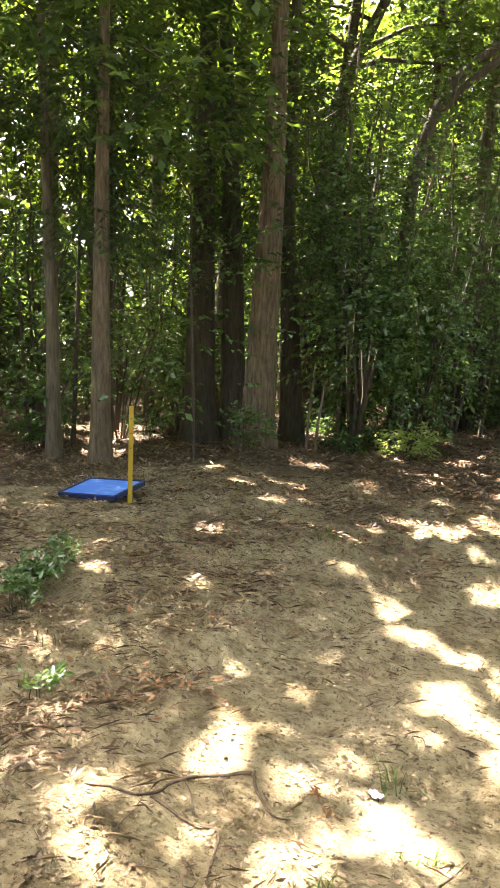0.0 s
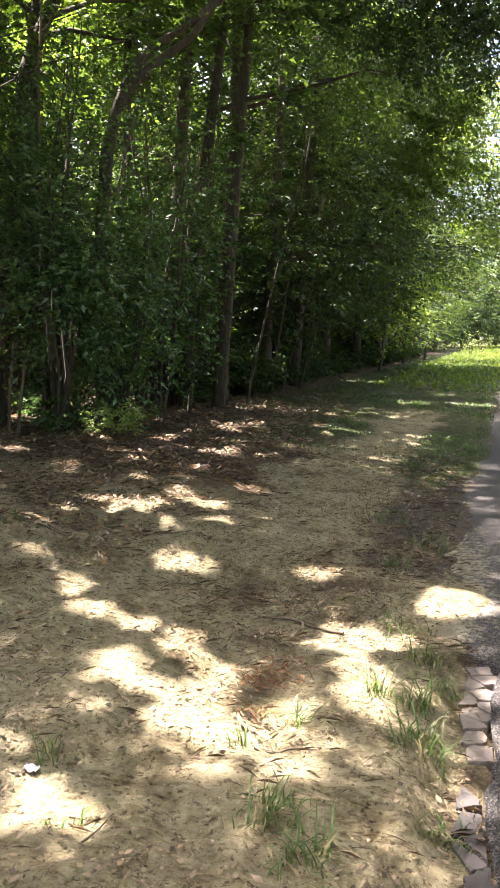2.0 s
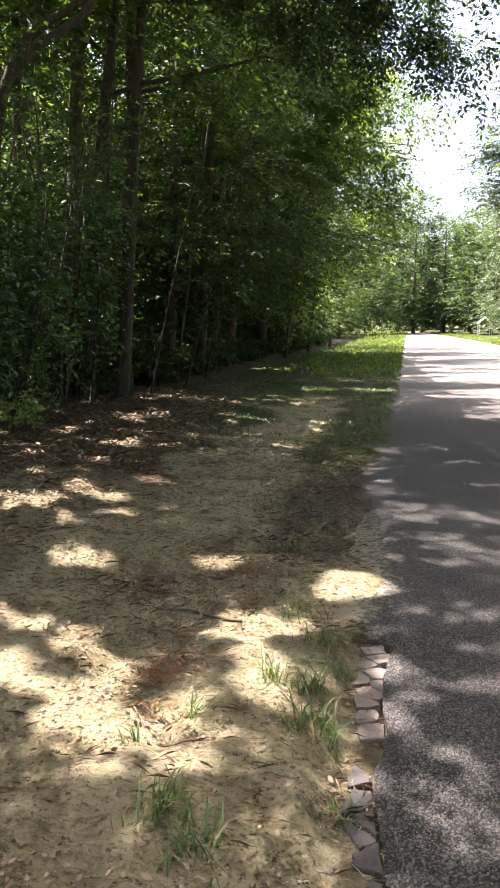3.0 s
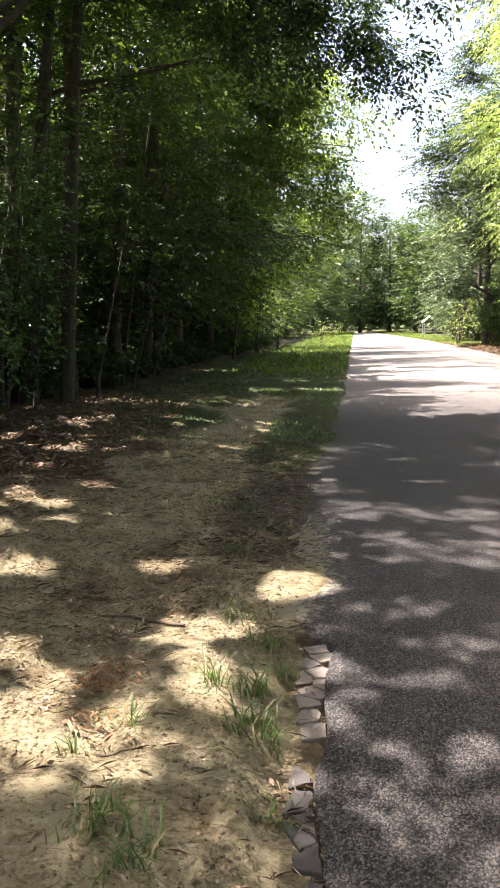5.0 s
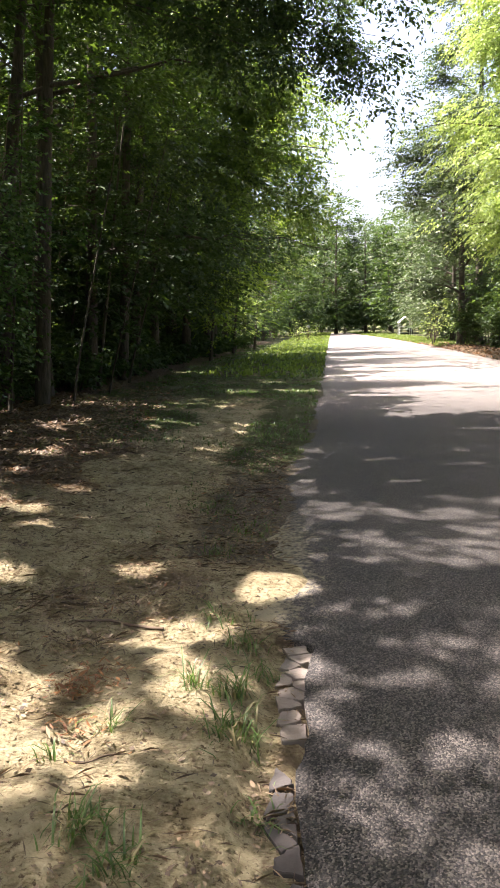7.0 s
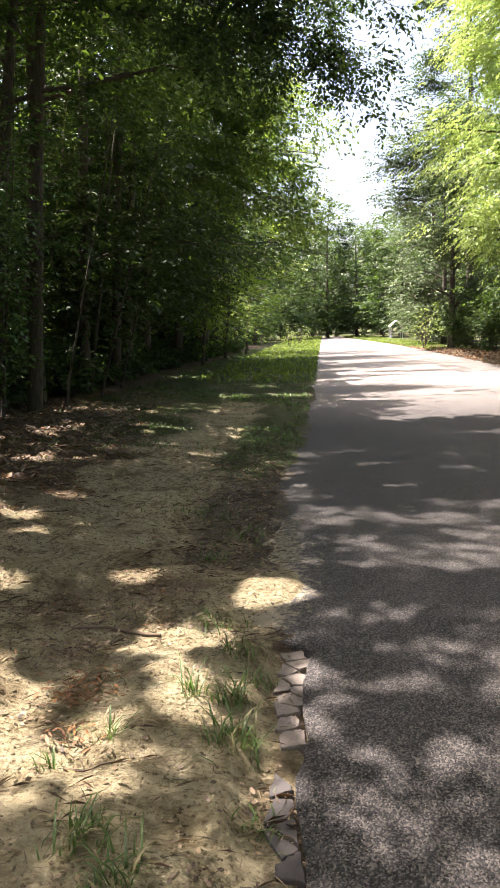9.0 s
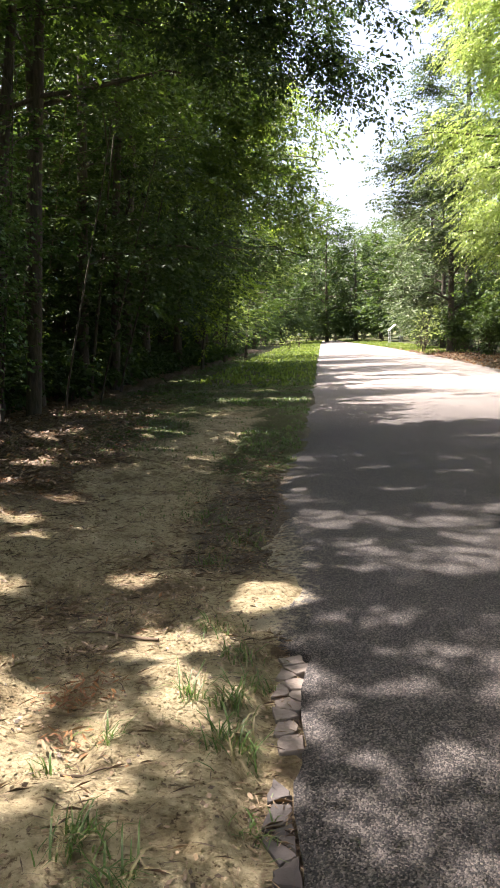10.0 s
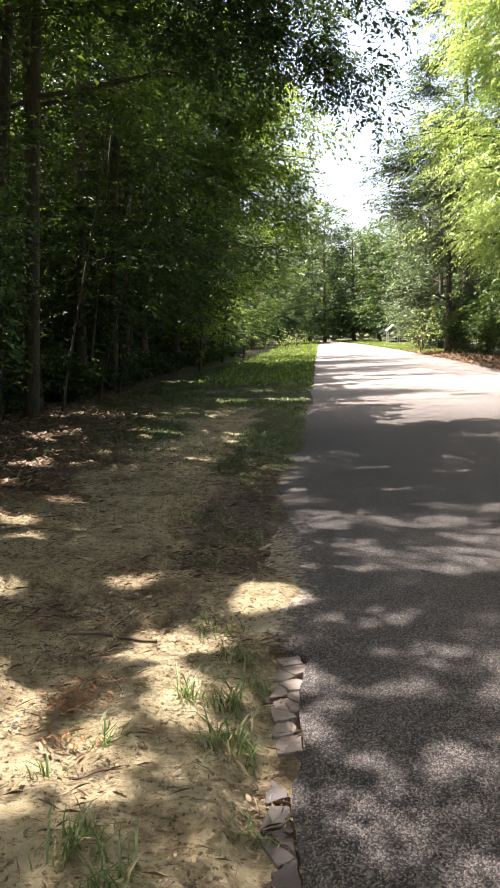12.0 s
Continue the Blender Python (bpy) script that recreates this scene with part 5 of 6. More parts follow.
def verge_grass():
    rng = np.random.RandomState(31)
    n = 60000
    y = 5 + (rng.rand(n) ** 1.5) * 48
    d = rng.uniform(-4.6, 0.05, n)
    x = road_left(y) + d
    patch = vnoise(x, y, 0.8, 21) * 0.6 + vnoise(x, y, 0.25, 22) * 0.4
    few = 0.3 * step(5.0, 6, y) * np.exp(-((d + 0.7) / 0.25) ** 2)
    keep = rng.rand(n) < (turf_at(x, y) + few) * step(0.4, 0.58, patch)
    x, y = x[keep], y[keep]
    tagged(put("verge_grass", grass_mesh("verge_grass", x, y, 0.03 + 0.055 * vnoise(x, y, 1.1, 23) * step(5.5, 9, y), rng, GRASS, 0.0045 + 0.0005 * np.clip(y[:, None] - 8, 0, 30), 1.5)), "patchy green grass along the road verge", "grass", kind="stuff")
    n = 11000
    y = rng.uniform(22, 95, n)
    x = np.where(rng.rand(n) < 0.5, road_left(y) - rng.rand(n) * 3.5, road_right(y) + 0.1 + rng.rand(n) * 3.0)
    keep = (x < road_left(y)) | (y > 42)
    x, y = x[keep], y[keep]
    tagged(put("far_grass", grass_mesh("far_grass", x, y, 0.14 + 0 * x, rng, GRASS_SUNLIT, 0.04)), "bright mown grass on the far verges", "grass", kind="stuff")


verge_grass()


def tuft(x, y, height, blades, seed, dry=0.15, spread=0.07):
    rng = np.random.RandomState(seed)
    root = thing("grass_tuft", (x, y, gz(x, y)), "small tuft of green grass on sand", "grass tuft", "grass tufts")
    for nm, n, mt in (("foliage", int(blades * (1 - dry)), GRASS), ("dry_foliage", max(3, int(blades * dry)), GRASS_DRY)):
        px, py = x + rng.randn(n) * spread, y + rng.randn(n) * spread
        me = grass_mesh(nm, px, py, height * np.ones(n), rng, mt, 0.0032, 1.7)
        me.transform(Matrix.Translation((-x, -y, -gz(x, y))))
        put(nm, me, root, kind="stuff")


for i, (x, y, h, n, sp) in enumerate([(-0.33, 3.05, 0.17, 55, 0.06), (-0.3, 2.72, 0.13, 75, 0.08), (-0.5, 3.1, 0.16, 26, 0.04), (-0.3, 3.55, 0.12, 45, 0.07), (-0.42, 3.95, 0.1, 45, 0.1), (-0.75, 2.1, 0.16, 60, 0.07), (-0.62, 1.95, 0.15, 50, 0.07), (-1.62, 2.22, 0.2, 12, 0.035), (-0.8, 2.75, 0.13, 24, 0.04), (-0.97, 2.5, 0.11, 12, 0.03), (-0.55, 5.1, 0.1, 60, 0.12), (-0.35, 5.7, 0.1, 70, 0.16), (-0.7, 6.4, 0.1, 60, 0.16), (-1.4, 1.9, 0.13, 14, 0.04), (-0.2, 2.3, 0.1, 30, 0.08), (-3.1, 4.35, 0.12, 26, 0.08), (-1.55, 1.55, 0.1, 18, 0.05), (-0.2, 3.3, 0.1, 30, 0.06)]):
    tuft(x, y, h * (0.65 if y < 2.4 else 0.85), int(n * 1.1), 60 + i, spread=sp * 0.7, dry=0.22)
for i, (x, y, h, s, n) in enumerate([(-3.95, 2.45, 0.22, 0.16, 130), (-3.75, 2.2, 0.18, 0.13, 90), (-4.15, 2.75, 0.2, 0.16, 100), (-3.1, 1.75, 0.1, 0.08, 40), (-3.35, 2.05, 0.1, 0.08, 36)]):
    shrub("weed", "low leafy green weed growing in the sand", x, y, h * 0.65, s * 0.8, n, 0.045, 0.02, LEAF_SHADE, 80 + i, 6, group="weeds")


def bare_under_fleck(x, y):
    """Spots under sun flecks, cleared of litter so they look bright, 0 to 1."""
    b = mound(x, y, -0.72, 3.62, 0.3, 0.36) + mound(x, y, -0.56, 3.05, 0.22, 0.25) + mound(x, y, -1.6, 2.95, 0.3, 0.3)
    b = b + mound(x, y, -0.15, 4.5, 0.3, 0.24) + mound(x, y, -1.5, 2.0, 0.3, 0.25) + mound(x, y, -2.15, 2.1, 0.22, 0.3)
    return np.clip(b * 1.3, 0, 1)


def litter():
    rng = np.random.RandomState(52)
    n = 200000
    x, y = rng.uniform(-9, 0.0, n), 0.8 + rng.rand(n) ** 1.25 * 17
    dens = mould_shade_at(x, y) ** 0.9 * 1.25 * step(16, 6, y) ** 0.6 + 0.035 * step(0.55, 0.75, vnoise(x, y, 0.3, 31)) + 0.22 * grit_at(x, y)
    drift = 0.2 + 1.6 * step(0.45, 0.6, 0.55 * vnoise(x, y * 1.4, 0.34, 61) + 0.45 * vnoise(x, y * 1.4, 0.13, 62))
    dens = dens * np.where(x < forest_edge(y) - 0.3, 1.0, drift)
    bank = step(-1.9, -2.6, x + 0.5 * (vnoise(x, y, 0.6, 66) - 0.5)) * step(1.6, 2.4, y)
    dens = dens + 1.1 * bank * step(0.49, 0.57, 0.6 * vnoise(x * 0.8 + 0.5 * y, y * 1.5 - 0.5 * x, 0.5, 67) + 0.4 * vnoise(x, y, 0.13, 68))
    dens = dens * (1 - 0.93 * bare_under_fleck(x, y))
    keep = (rng.rand(n) < dens) & (x < road_left(y) - 0.05)
    x, y = x[keep], y[keep]
    n = len(x)
    z = ground_z(x, y) + 0.004 + rng.rand(n) * 0.018
    az = rng.uniform(0, 2 * math.pi, n)
    d = unit(np.stack([np.cos(az), np.sin(az), rng.randn(n) * 0.25], -1))
    up = unit(np.array([0, 0, 1.0]) + rng.randn(n, 3) * 0.35)
    w = unit(np.cross(up, d))
    L = (rng.uniform(0.02, 0.07, n) * (0.6 + 0.06 * np.minimum(y, 7)) * (1 + 0.3 * step(-2.0, -2.8, x)))[:, None]
    thin = (rng.rand(n, 1) < np.where(x[:, None] > -2.3, 0.75, 0.35)) & (y[:, None] < 7)
    L = np.where(thin, L * 0.95, L)
    W = L * np.where(thin, rng.uniform(0.05, 0.12, (n, 1)), rng.uniform(0.08, 0.22, (n, 1)))
    b = np.stack([x, y, z], -1)
    nrm = np.cross(d, w)
    red, close = rng.rand(n) < 0.12, y < 3.4
    for nm, pick, mt, lab in (("leaf_litter", ~red, LITTER, "brown dry leaf litter scattered on sand"), ("rust_leaf_litter", red, LITTER_RED, "rust-coloured dry leaves among the litter")):
        q = pick & close
        tagged(put(nm, shaped_leaf_mesh(nm, b[q], d[q], w[q], nrm[q], L[q], W[q], mt)), lab, "leaf litter", kind="stuff")
        q = pick & ~close
        C = np.stack([b[q], b[q] + d[q] * L[q] * 0.5 + w[q] * W[q] + nrm[q] * W[q] * 0.5, b[q] + d[q] * L[q] + nrm[q] * L[q] * 0.12, b[q] + d[q] * L[q] * 0.5 - w[q] * W[q] + nrm[q] * W[q] * 0.5], 1)
        tagged(put(nm, leaf_mesh(nm, C, mt)), lab, "leaf litter", kind="stuff")


litter()


def bank_litter():
    """Drifts of brown leaves along the far side of the road."""
    rng = np.random.RandomState(57)
    n = 26000
    y = 12 + rng.rand(n) * 36
    x = road_right(y) - 0.35 + rng.rand(n) ** 1.3 * 4.0
    keep = rng.rand(n) < 0.35 + 0.65 * step(0.4, 0.6, vnoise(x, y * 0.6, 0.8, 58))
    x, y = x[keep], y[keep]
    n = len(x)
    az = rng.uniform(0, 2 * math.pi, n)
    d = unit(np.stack([np.cos(az), np.sin(az), rng.randn(n) * 0.4], -1))
    w = unit(np.cross(unit(np.array([0, 0, 1.0]) + rng.randn(n, 3) * 0.5), d))
    L = rng.uniform(0.05, 0.14, (n, 1))
    W = L * rng.uniform(0.2, 0.36, (n, 1))
    b = np.stack([x, y, ground_z(x, y) + 0.01 + rng.rand(n) * 0.05], -1)
    C = np.stack([b, b + d * L * 0.5 + w * W, b + d * L, b + d * L * 0.5 - w * W], 1)
    for mt, pick in ((LITTER, np.arange(n) % 3 > 0), (LITTER_RED, np.arange(n) % 3 == 0)):
        tagged(put("leaf_drift", leaf_mesh("leaf_drift", C[pick], mt)), "drift of brown dry leaves along the roadside", "leaf litter", kind="stuff")


bank_litter()


def crumbs_of_bark():
    """Small dark scraps strewn over the bare sand."""
    rng = np.random.RandomState(53)
    n = 52000
    x, y = rng.uniform(-4.2, -0.1, n), 0.9 + rng.rand(n) ** 1.3 * 9
    keep = rng.rand(n) < (0.15 + 0.85 * step(0.45, 0.75, 0.5 * vnoise(x, y, 0.45, 33) + 0.5 * vnoise(x, y, 0.14, 34))) * (1 - 0.85 * bare_under_fleck(x, y))
    x, y = x[keep], y[keep]
    n = len(x)
    az = rng.uniform(0, 2 * math.pi, n)
    d = np.stack([np.cos(az), np.sin(az), rng.randn(n) * 0.2], -1)
    w = np.stack([-np.sin(az), np.cos(az), rng.randn(n) * 0.4], -1)
    L = rng.uniform(0.006, 0.038, (n, 1))
    W = np.minimum(L * rng.uniform(0.1, 0.5, (n, 1)), 0.008)
    b = np.stack([x, y, ground_z(x, y) + 0.003 + rng.rand(n) * 0.006], -1)
    C = np.stack([b, b + d * L * 0.5 + w * W, b + d * L, b + d * L * 0.5 - w * W], 1)
    tagged(put("bark_scraps", leaf_mesh("bark_scraps", C, LITTER)), "small dark scraps of bark and leaf on sand", "leaf litter", kind="stuff")


crumbs_of_bark()


def clods():
    """Small lumps of sand lying loose on the ground."""
    rng = np.random.RandomState(55)
    n = 16000
    x, y = rng.uniform(-3.8, -0.1, n), 1.2 + rng.rand(n) ** 1.3 * 6.5
    keep = (rng.rand(n) < 0.12 + 0.88 * step(0.45, 0.65, 0.5 * vnoise(x, y, 0.5, 36) + 0.5 * vnoise(x, y, 0.15, 37))) & (x < broken_edge(y) - 0.02)
    x, y = x[keep], y[keep]
    n = len(x)
    r = 0.003 + 0.009 * rng.rand(n) ** 3
    corner = np.array([(1, 0, 0), (0, 1, 0), (-1, 0, 0), (0, -1, 0), (0, 0, 0.5), (0, 0, -0.5)], float)
    v = corner[None] * rng.uniform(0.6, 1.3, (n, 6, 1)) + rng.randn(n, 6, 3) * 0.18
    az = rng.uniform(0, 2 * math.pi, n)
    c, q = np.cos(az)[:, None], np.sin(az)[:, None]
    v = np.stack([v[..., 0] * c - v[..., 1] * q, v[..., 0] * q + v[..., 1] * c, v[..., 2]], -1) * r[:, None, None]
    v = v + np.stack([x, y, ground_z(x, y) + r * 0.3], -1)[:, None]
    i = np.arange(n)[:, None] * 6
    f = np.concatenate([i + np.array([t]) for t in ((0, 1, 4), (1, 2, 4), (2, 3, 4), (3, 0, 4), (1, 0, 5), (2, 1, 5), (3, 2, 5), (0, 3, 5))], 0)
    tagged(put("sand_clods", mesh_from("sand_clods", v.reshape(-1, 3), f, SOIL)), "small loose lumps of pale sand", "sand", kind="stuff")


clods()


def needles():
    """Long thin straw and needles lying over sand and litter."""
    rng = np.random.RandomState(54)
    n = 90000
    x, y = rng.uniform(-5.5, -0.05, n), 0.9 + rng.rand(n) ** 1.4 * 9
    wisp = step(0.45, 0.65, 0.5 * vnoise(x, y * 1.5, 0.4, 63) + 0.5 * vnoise(x, y * 1.5, 0.12, 64))
    keep = rng.rand(n) < (0.03 + 0.1 * wisp + 0.9 * mould_shade_at(x, y) * wisp + 0.3 * grit_at(x, y)) * (1 - 0.9 * bare_under_fleck(x, y))
    x, y = x[keep], y[keep]
    n = len(x)
    az = rng.randn(n) * 0.7 + np.where(rng.rand(n) < 0.7, 0.1, 1.6)
    d = unit(np.stack([np.cos(az), np.sin(az), rng.randn(n) * 0.12], -1))
    w = np.stack([-np.sin(az), np.cos(az), az * 0], -1)
    L, W = rng.uniform(0.03, 0.11, (n, 1)), rng.uniform(0.001, 0.0026, (n, 1))
    b = np.stack([x, y, ground_z(x, y) + 0.006 + rng.rand(n) * 0.012], -1)
    bow = np.array([0, 0, 1.0]) * L * rng.uniform(0.0, 0.12, (n, 1))
    C = np.stack([b, b + d * L * 0.5 + w * W + bow, b + d * L, b + d * L * 0.5 - w * W + bow], 1)
    tagged(put("straw_litter", leaf_mesh("straw_litter", C, LITTER)), "thin brown straw and needles on sand", "leaf litter", kind="stuff")


needles()


def leaf_heap(x, y, r, n, seed, material, label):
    rng = np.random.RandomState(seed)
    px, py = x + rng.randn(n) * r, y + rng.randn(n) * r * 0.8
    b = np.stack([px, py, ground_z(px, py) + rng.rand(n) * 0.035], -1)
    az = rng.uniform(0, 2 * math.pi, n)
    d = unit(np.stack([np.cos(az), np.sin(az), rng.randn(n) * 0.35], -1))
    w = unit(np.cross(unit(np.array([0, 0, 1.0]) + rng.randn(n, 3) * 0.5), d))
    nrm, L = np.cross(d, w), rng.uniform(0.022, 0.06, (n, 1))
    W = L * rng.uniform(0.05, 0.13, (n, 1))
    o = np.array([x, y, gz(x, y)])
    tagged(put("leaf_heap", shaped_leaf_mesh("leaf_heap", b - o, d, w, nrm, L, W * 1.15, material)), label, "leaf litter", "leaf heaps", "stuff").location = o


for i, (x, y, r, n, red) in enumerate([(-1.12, 3.55, 0.1, 170, 0), (-1.0, 3.1, 0.09, 130, 1), (-1.35, 4.2, 0.2, 260, 0), (-0.75, 4.1, 0.2, 160, 0), (-2.75, 2.15, 0.14, 120, 1), (-1.75, 1.95, 0.05, 18, 1), (-2.6, 2.35, 0.1, 60, 0), (-1.55, 1.5, 0.07, 30, 0), (-2.35, 1.3, 0.1, 30, 0), (-0.95, 2.7, 0.08, 30, 1), (-1.5, 1.3, 0.06, 26, 1)]):
    leaf_heap(x, y, r, int(n * 1.6), 90 + i, LITTER_RED if red else LITTER, "small heap of curled rust-brown leaves" if red else "small heap of curled dark leaves")


LITTER_PALE = leaf_material("bleached_dry_leaf", (0.4, 0.36, 0.28), (0.68, 0.64, 0.55), (0.3, 0.26, 0.18), 0.6, 0.15)
leaf_heap(-5.6, 4.2, 0.07, 26, 130, LITTER_PALE, "bleached pale leaves beside the blue panel")
leaf_heap(-5.95, 4.75, 0.08, 20, 131, LITTER_PALE, "bleached pale leaves beside the blue panel")


def scrap(x, y):
    """Crumpled bit of clear plastic film."""
    rng = np.random.RandomState(77)
    n = 7
    u, w = np.meshgrid(np.linspace(-1, 1, n), np.linspace(-1, 1, n))
    v = np.stack([u * 0.03, w * 0.018, 0.008 + 0.016 * rng.rand(n, n)], -1).reshape(-1, 3)
    a = (np.arange(n - 1)[:, None] * n + np.arange(n - 1)[None]).ravel()
    ob = put("plastic_scrap", mesh_from("plastic_scrap", v, np.stack([a, a + 1, a + n + 1, a + n], -1), FILM))
    ob.location = (x, y, gz(x, y))
    tagged(ob, "small crumpled scrap of pale plastic on sand", "litter")


FILM = plain_material("pale_plastic_film", (0.36, 0.38, 0.4), 0.2, (0.7, 0.7, 0.72), 30)
scrap(-1.66, 2.14)


def on_ground(points, lift=0.0):
    return np.array([(x, y, gz(x, y) + lift) for x, y in points])


def stick(name, label, points, r0, r1, material, category, group, lift=0.004, seed=0):
    rng = np.random.RandomState(seed)
    p = np.asarray(points, float)
    t = np.linspace(0, 1, len(p))
    m = np.linspace(0, 1, max(6, len(p) * 3))
    q = np.stack([np.interp(m, t, p[:, 0]), np.interp(m, t, p[:, 1])], -1) + rng.randn(len(m), 2) * r0 * 0.5
    q[1:-1] = 0.5 * q[1:-1] + 0.25 * (q[:-2] + q[2:])
    v = on_ground(q, lift)
    o = v[0].copy()
    ob = put(name, limb_mesh(name, v - o, np.interp(m, [0, 1], [r0, r1]) * rng.uniform(0.8, 1.2, len(m)), material, 6))
    ob.location = o
    return tagged(ob, label, category, group)


stick("root", "bare brown root winding over the sand", [(-2.05, 1.9), (-2.18, 1.84), (-2.26, 1.72), (-2.2, 1.55), (-2.26, 1.48), (-2.4, 1.42)], 0.008, 0.004, ROOT, "root", "roots", seed=1)
stick("root", "bare brown root winding over the sand", [(-2.2, 1.53), (-2.05, 1.54), (-1.94, 1.58), (-1.86, 1.42), (-1.78, 1.28)], 0.006, 0.003, ROOT, "root", "roots", seed=2)
stick("root", "thin root lying on the sand", [(-2.05, 1.92), (-1.98, 1.84), (-1.9, 1.8), (-1.84, 1.84)], 0.006, 0.003, ROOT, "root", "roots", seed=3)
rng = np.random.RandomState(63)
for i in range(46):
    y = 1.2 + rng.rand() ** 1.3 * 9
    x = -0.4 - rng.rand() * (3.2 + 0.3 * y)
    a, ln = rng.uniform(0, math.pi), rng.uniform(0.08, 0.35)
    stick("twig", "dry fallen twig on the ground", [(x, y), (x + math.cos(a) * ln * 0.5, y + math.sin(a) * ln * 0.5 + 0.02), (x + math.cos(a) * ln, y + math.sin(a) * ln)], rng.uniform(0.002, 0.005), 0.0015, TWIG, "twig", "twigs", seed=i)
stick("branch", "fallen branch lying across the leaves", [(-3.6, 5.9), (-3.45, 5.4), (-3.3, 5.1)], 0.018, 0.008, TWIG, "branch", "fallen branches", 0.012, 9)
stick("branch", "fallen branch lying across the leaves", [(-4.3, 3.3), (-4.05, 3.5), (-3.8, 3.75)], 0.007, 0.003, TWIG, "branch", "fallen branches", 0.01, 10)
stick("branch", "fallen branch lying across the leaves", [(-0.75, 3.75), (-1.0, 3.85), (-1.25, 3.85)], 0.01, 0.005, TWIG, "branch", "fallen branches", 0.01, 11)


# ---------------------------------------------------------------- stake and blue panel
def box(bm, cx, cy, cz, sx, sy, sz, bevel=0.0):
    r = bmesh.ops.create_cube(bm, size=1.0, matrix=Matrix.Translation((cx, cy, cz)) @ Matrix.Diagonal((sx, sy, sz, 1)))
    if bevel:
        bmesh.ops.bevel(bm, geom=list({e for v in r["verts"] for e in v.link_edges}), offset=bevel, segments=2, affect="EDGES")


def stake():
    x, y = -4.84, 4.16
    root = thing("marker_stake", (x, y, gz(x, y) - 0.03), "thin yellow marker stake standing in the sand", "stake")
    root.rotation_euler = (radians(1.0), radians(1.2), radians(40))
    bm = bmesh.new()
    box(bm, 0, 0, 0.41, 0.036, 0.02, 0.86, 0.003)
    part("post", bm, YELLOW, root)
    for z in (0.62, 0.5, 0.74):
        bm = bmesh.new()
        bmesh.ops.create_cone(bm, cap_ends=True, segments=8, radius1=0.005, radius2=0.005, depth=0.004, matrix=Matrix.Translation((0, -0.011, z)) @ Matrix.Rotation(radians(90), 4, "X"))
        part("hole", bm, BARK_DARK, root, "dark punched hole")


def blue_panel():
    x, y = -5.22, 4.22
    root = thing("blue_panel", (x, y, gz(x, y) + 0.02), "blue plastic panel lying tilted on the sand", "panel")
    root.rotation_euler = (radians(9), radians(-3), radians(6))
    bm = bmesh.new()
    box(bm, 0, 0, 0.02, 0.57, 0.4, 0.03, 0.008)
    part("board", bm, BLUE, root)
    for nm, cx, cy, sx, sy in (("rim", 0, -0.205, 0.61, 0.02), ("rim", 0, 0.205, 0.61, 0.02), ("rim", 0.295, 0, 0.025, 0.39), ("rim", -0.295, 0, 0.025, 0.39)):
        bm = bmesh.new()
        box(bm, cx, cy, 0.02, sx, sy, 0.045, 0.006)
        part(nm, bm, BLUE_DARK, root, "dark blue raised edge")


stake()
blue_panel()


# ---------------------------------------------------------------- far things along the road
def mailbox(x, y):
    root = thing("mailbox", (x, y, gz(x, y)), "small dark mailbox on a post by the road", "mailbox")
    bm = bmesh.new()
    box(bm, 0, 0, 0.5, 0.1, 0.1, 1.0, 0.005)
    part("post", bm, TWIG, root)
    bm = bmesh.new()
    bmesh.ops.create_cone(bm, cap_ends=True, segments=16, radius1=0.13, radius2=0.13, depth=0.5, matrix=Matrix.Translation((0, 0, 1.12)) @ Matrix.Rotation(radians(90), 4, "X"))
    box(bm, 0, 0, 1.06, 0.26, 0.5, 0.12)
    part("box", bm, GREYMETAL, root)


def shed(x, y):
    root = thing("white_shed", (x, y, gz(x, y)), "small white open gabled frame shelter", "shed")
    root.scale = (0.6, 0.6, 0.75)
    for px in (-0.9, 0.9):
        for py in (-0.8, 0.8):
            bm = bmesh.new()
            box(bm, px, py, 0.8, 0.12, 0.12, 1.6, 0.01)
            part("post", bm, WHITE, root)
    for s in (-1, 1):
        bm = bmesh.new()
        box(bm, 0, 0, 0, 1.35, 2.0, 0.06)
        ob = part("roof_slope", bm, WHITE, root)
        ob.location, ob.rotation_euler = (s * 0.52, 0, 1.95), (0, radians(s * 35), 0)
    for z in (0.35, 0.75, 1.1):
        bm = bmesh.new()
        box(bm, 0, 0.8, z, 1.8, 0.04, 0.1)
        part("rail", bm, WHITE, root)


mailbox(2.3, 66.0)
shed(11.6, 72.0)


# ---------------------------------------------------------------- crumbled edge of the road
def clip(poly, nx, ny, c):
    """The part of the polygon where nx * x + ny * y < c."""
    out = []
    for (ax, ay), (bx, by) in zip(poly, poly[1:] + poly[:1]):
        da, db = nx * ax + ny * ay - c, nx * bx + ny * by - c
        if da < 0:
            out.append((ax, ay))
        if da * db < 0:
            t = da / (da - db)
            out.append((ax + (bx - ax) * t, ay + (by - ay) * t))
    return out


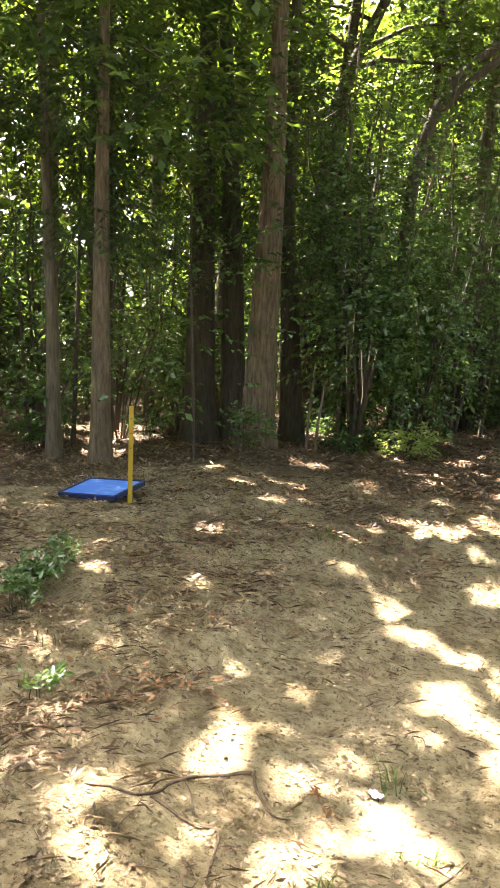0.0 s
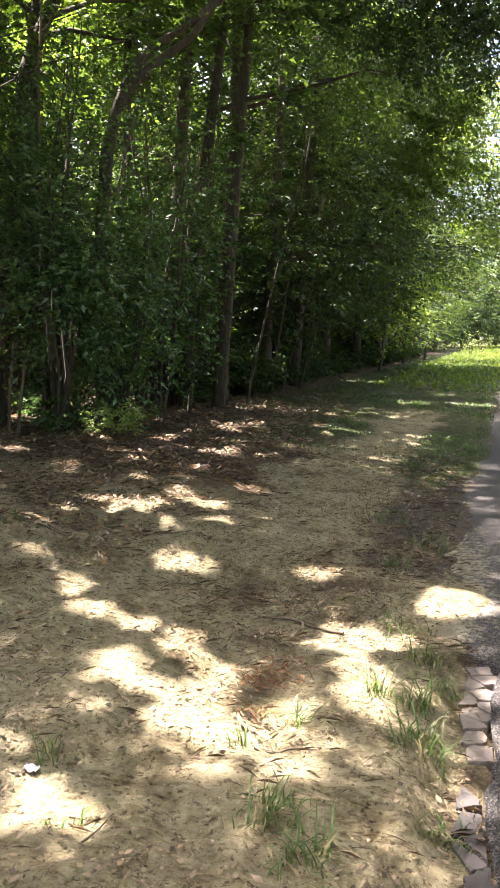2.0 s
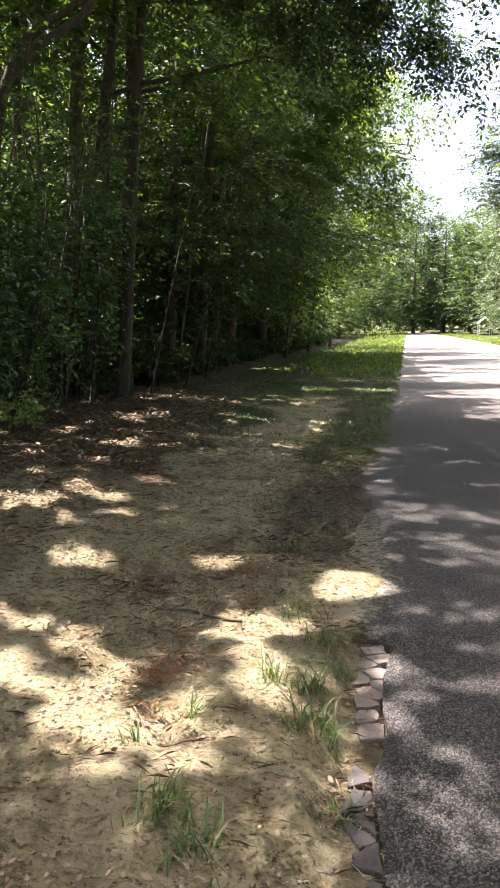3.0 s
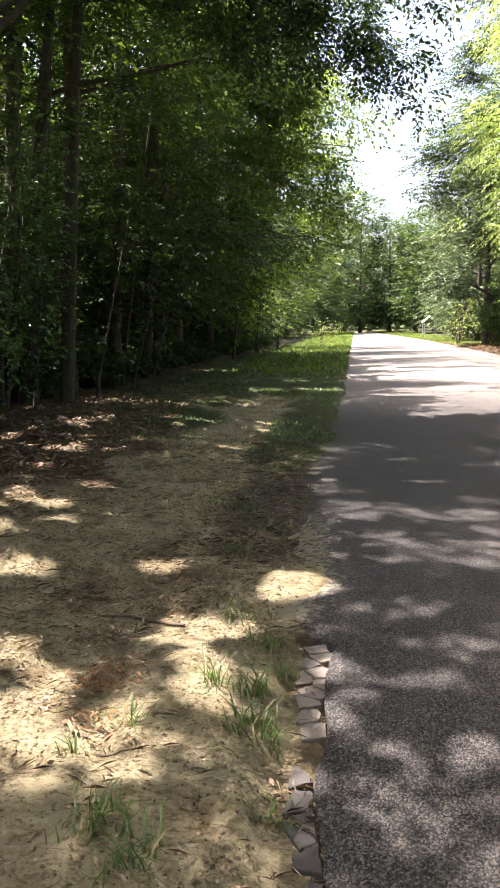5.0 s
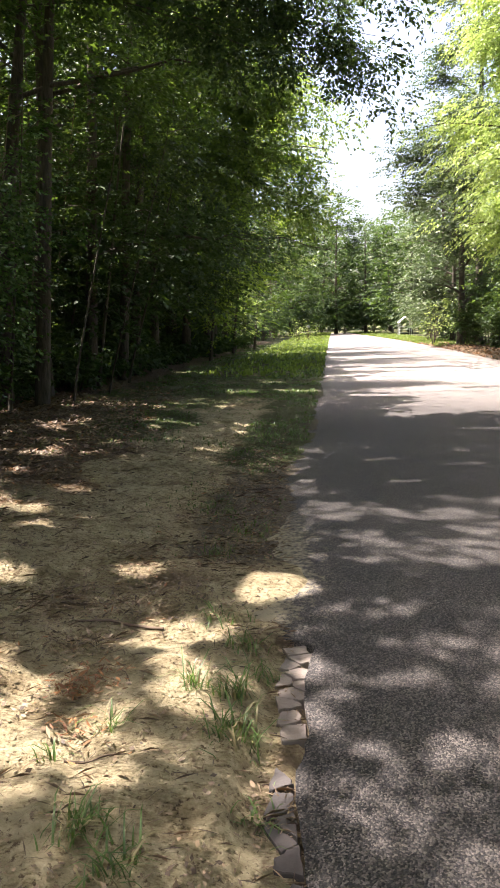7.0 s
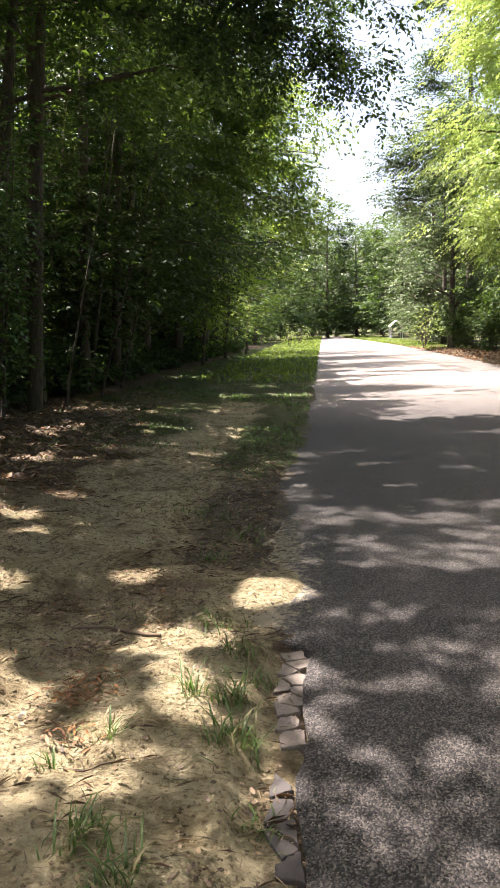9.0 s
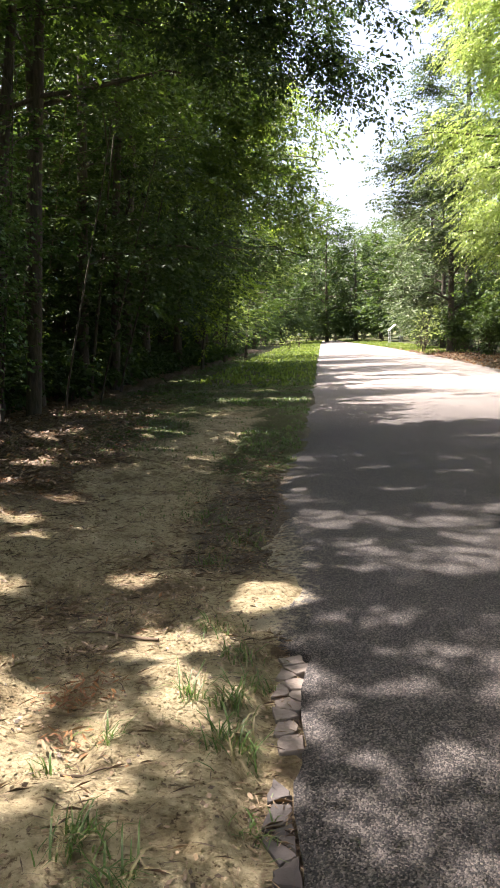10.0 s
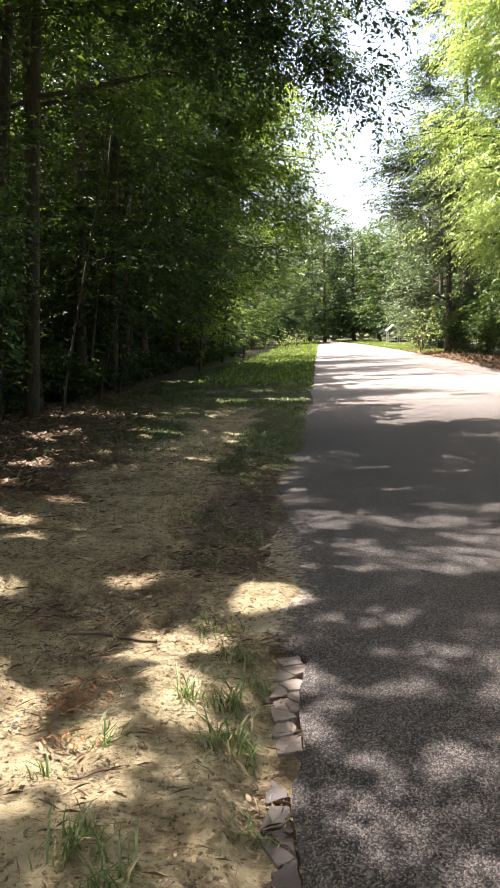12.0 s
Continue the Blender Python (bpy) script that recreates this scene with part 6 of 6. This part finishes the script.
def crumbs():
    """Flat broken plates of asphalt bedded in the sand along the road's edge, parted by open cracks."""
    rng = np.random.RandomState(19)
    seeds = []
    for _ in range(900):
        y = rng.uniform(1.6, 3.66)
        wide = float(np.interp(y, [1.6, 2.1, 2.5, 2.6, 2.8, 3.3, 3.62], [0.07, 0.09, 0.1, 0.07, 0.11, 0.14, 0.16]))
        x = float(broken_edge(y)) - wide * rng.uniform(0.1, 0.95)
        if all((x - a) ** 2 + (y - b) ** 2 > (0.07 + 0.065 * TABLE[len(seeds) % 256, 3]) ** 2 for a, b, _ in seeds):
            seeds.append((x, y, wide))
    for k, (sx, sy, wide) in enumerate(seeds):
        e = float(broken_edge(sy))
        slope = (float(broken_edge(sy + 0.1)) - float(broken_edge(sy - 0.1))) / 0.2
        cell = [(sx - 0.13, sy - 0.15), (sx + 0.15, sy - 0.15), (sx + 0.15, sy + 0.15), (sx - 0.13, sy + 0.15)]
        cell = clip(cell, 1, -slope, e - slope * sy - rng.uniform(0.006, 0.012))
        skew = slope + rng.uniform(-0.4, 0.4)
        cell = clip(cell, -1, skew, -(e - wide) + skew * sy)
        for m, (tx, ty, _) in enumerate(seeds):
            if m != k and abs(ty - sy) < 0.4 and cell:
                nx, ny = tx - sx, ty - sy
                ln = math.hypot(nx, ny)
                cell = clip(cell, nx / ln, ny / ln, (nx * (sx + tx) + ny * (sy + ty)) / (2 * ln) - rng.uniform(0.002, 0.006))
        for q in range(6):
            aa = q * 1.05 + rng.uniform(-0.3, 0.3)
            cell = clip(cell, math.cos(aa), math.sin(aa), math.cos(aa) * sx + math.sin(aa) * sy + rng.uniform(0.055, 0.1)) if cell else cell
        if len(cell) < 3 or rng.rand() < (0.95 if 2.54 < sy < 2.74 else 0.06):
            continue
        ring = []
        for (ax, ay), (bx, by) in zip(cell, cell[1:] + cell[:1]):
            for f in (0.0, 0.33, 0.67):
                ring.append((ax + (bx - ax) * f + rng.uniform(-0.006, 0.006), ay + (by - ay) * f + rng.uniform(-0.006, 0.006)))
        cx, cy = sum(p[0] for p in ring) / len(ring), sum(p[1] for p in ring) / len(ring)
        top_z = -0.02 - rng.uniform(0, 0.013)
        bm = bmesh.new()
        top = [bm.verts.new(((a - cx) * 0.96, (b - cy) * 0.96, top_z + rng.uniform(-0.0015, 0.0015))) for a, b in ring]
        rim = [bm.verts.new((a - cx, b - cy, top_z - 0.005)) for a, b in ring]
        low = [bm.verts.new((a - cx, b - cy, -0.09)) for a, b in ring]
        bm.faces.new(top)
        for u, v in ((low, rim), (rim, top)):
            for q in range(len(ring)):
                bm.faces.new((u[q], u[(q + 1) % len(ring)], v[(q + 1) % len(ring)], v[q]))
        # nearer plates take the copy darkened for shade
        ob = part("asphalt_piece", bm, CRUMB if sy > 2.6 else CRUMB_SHADED, ROAD)
        ob.location = (cx, cy, 0)
        ob.rotation_euler = (rng.uniform(-0.03, 0.03), rng.uniform(-0.03, 0.02), 0)


crumbs()
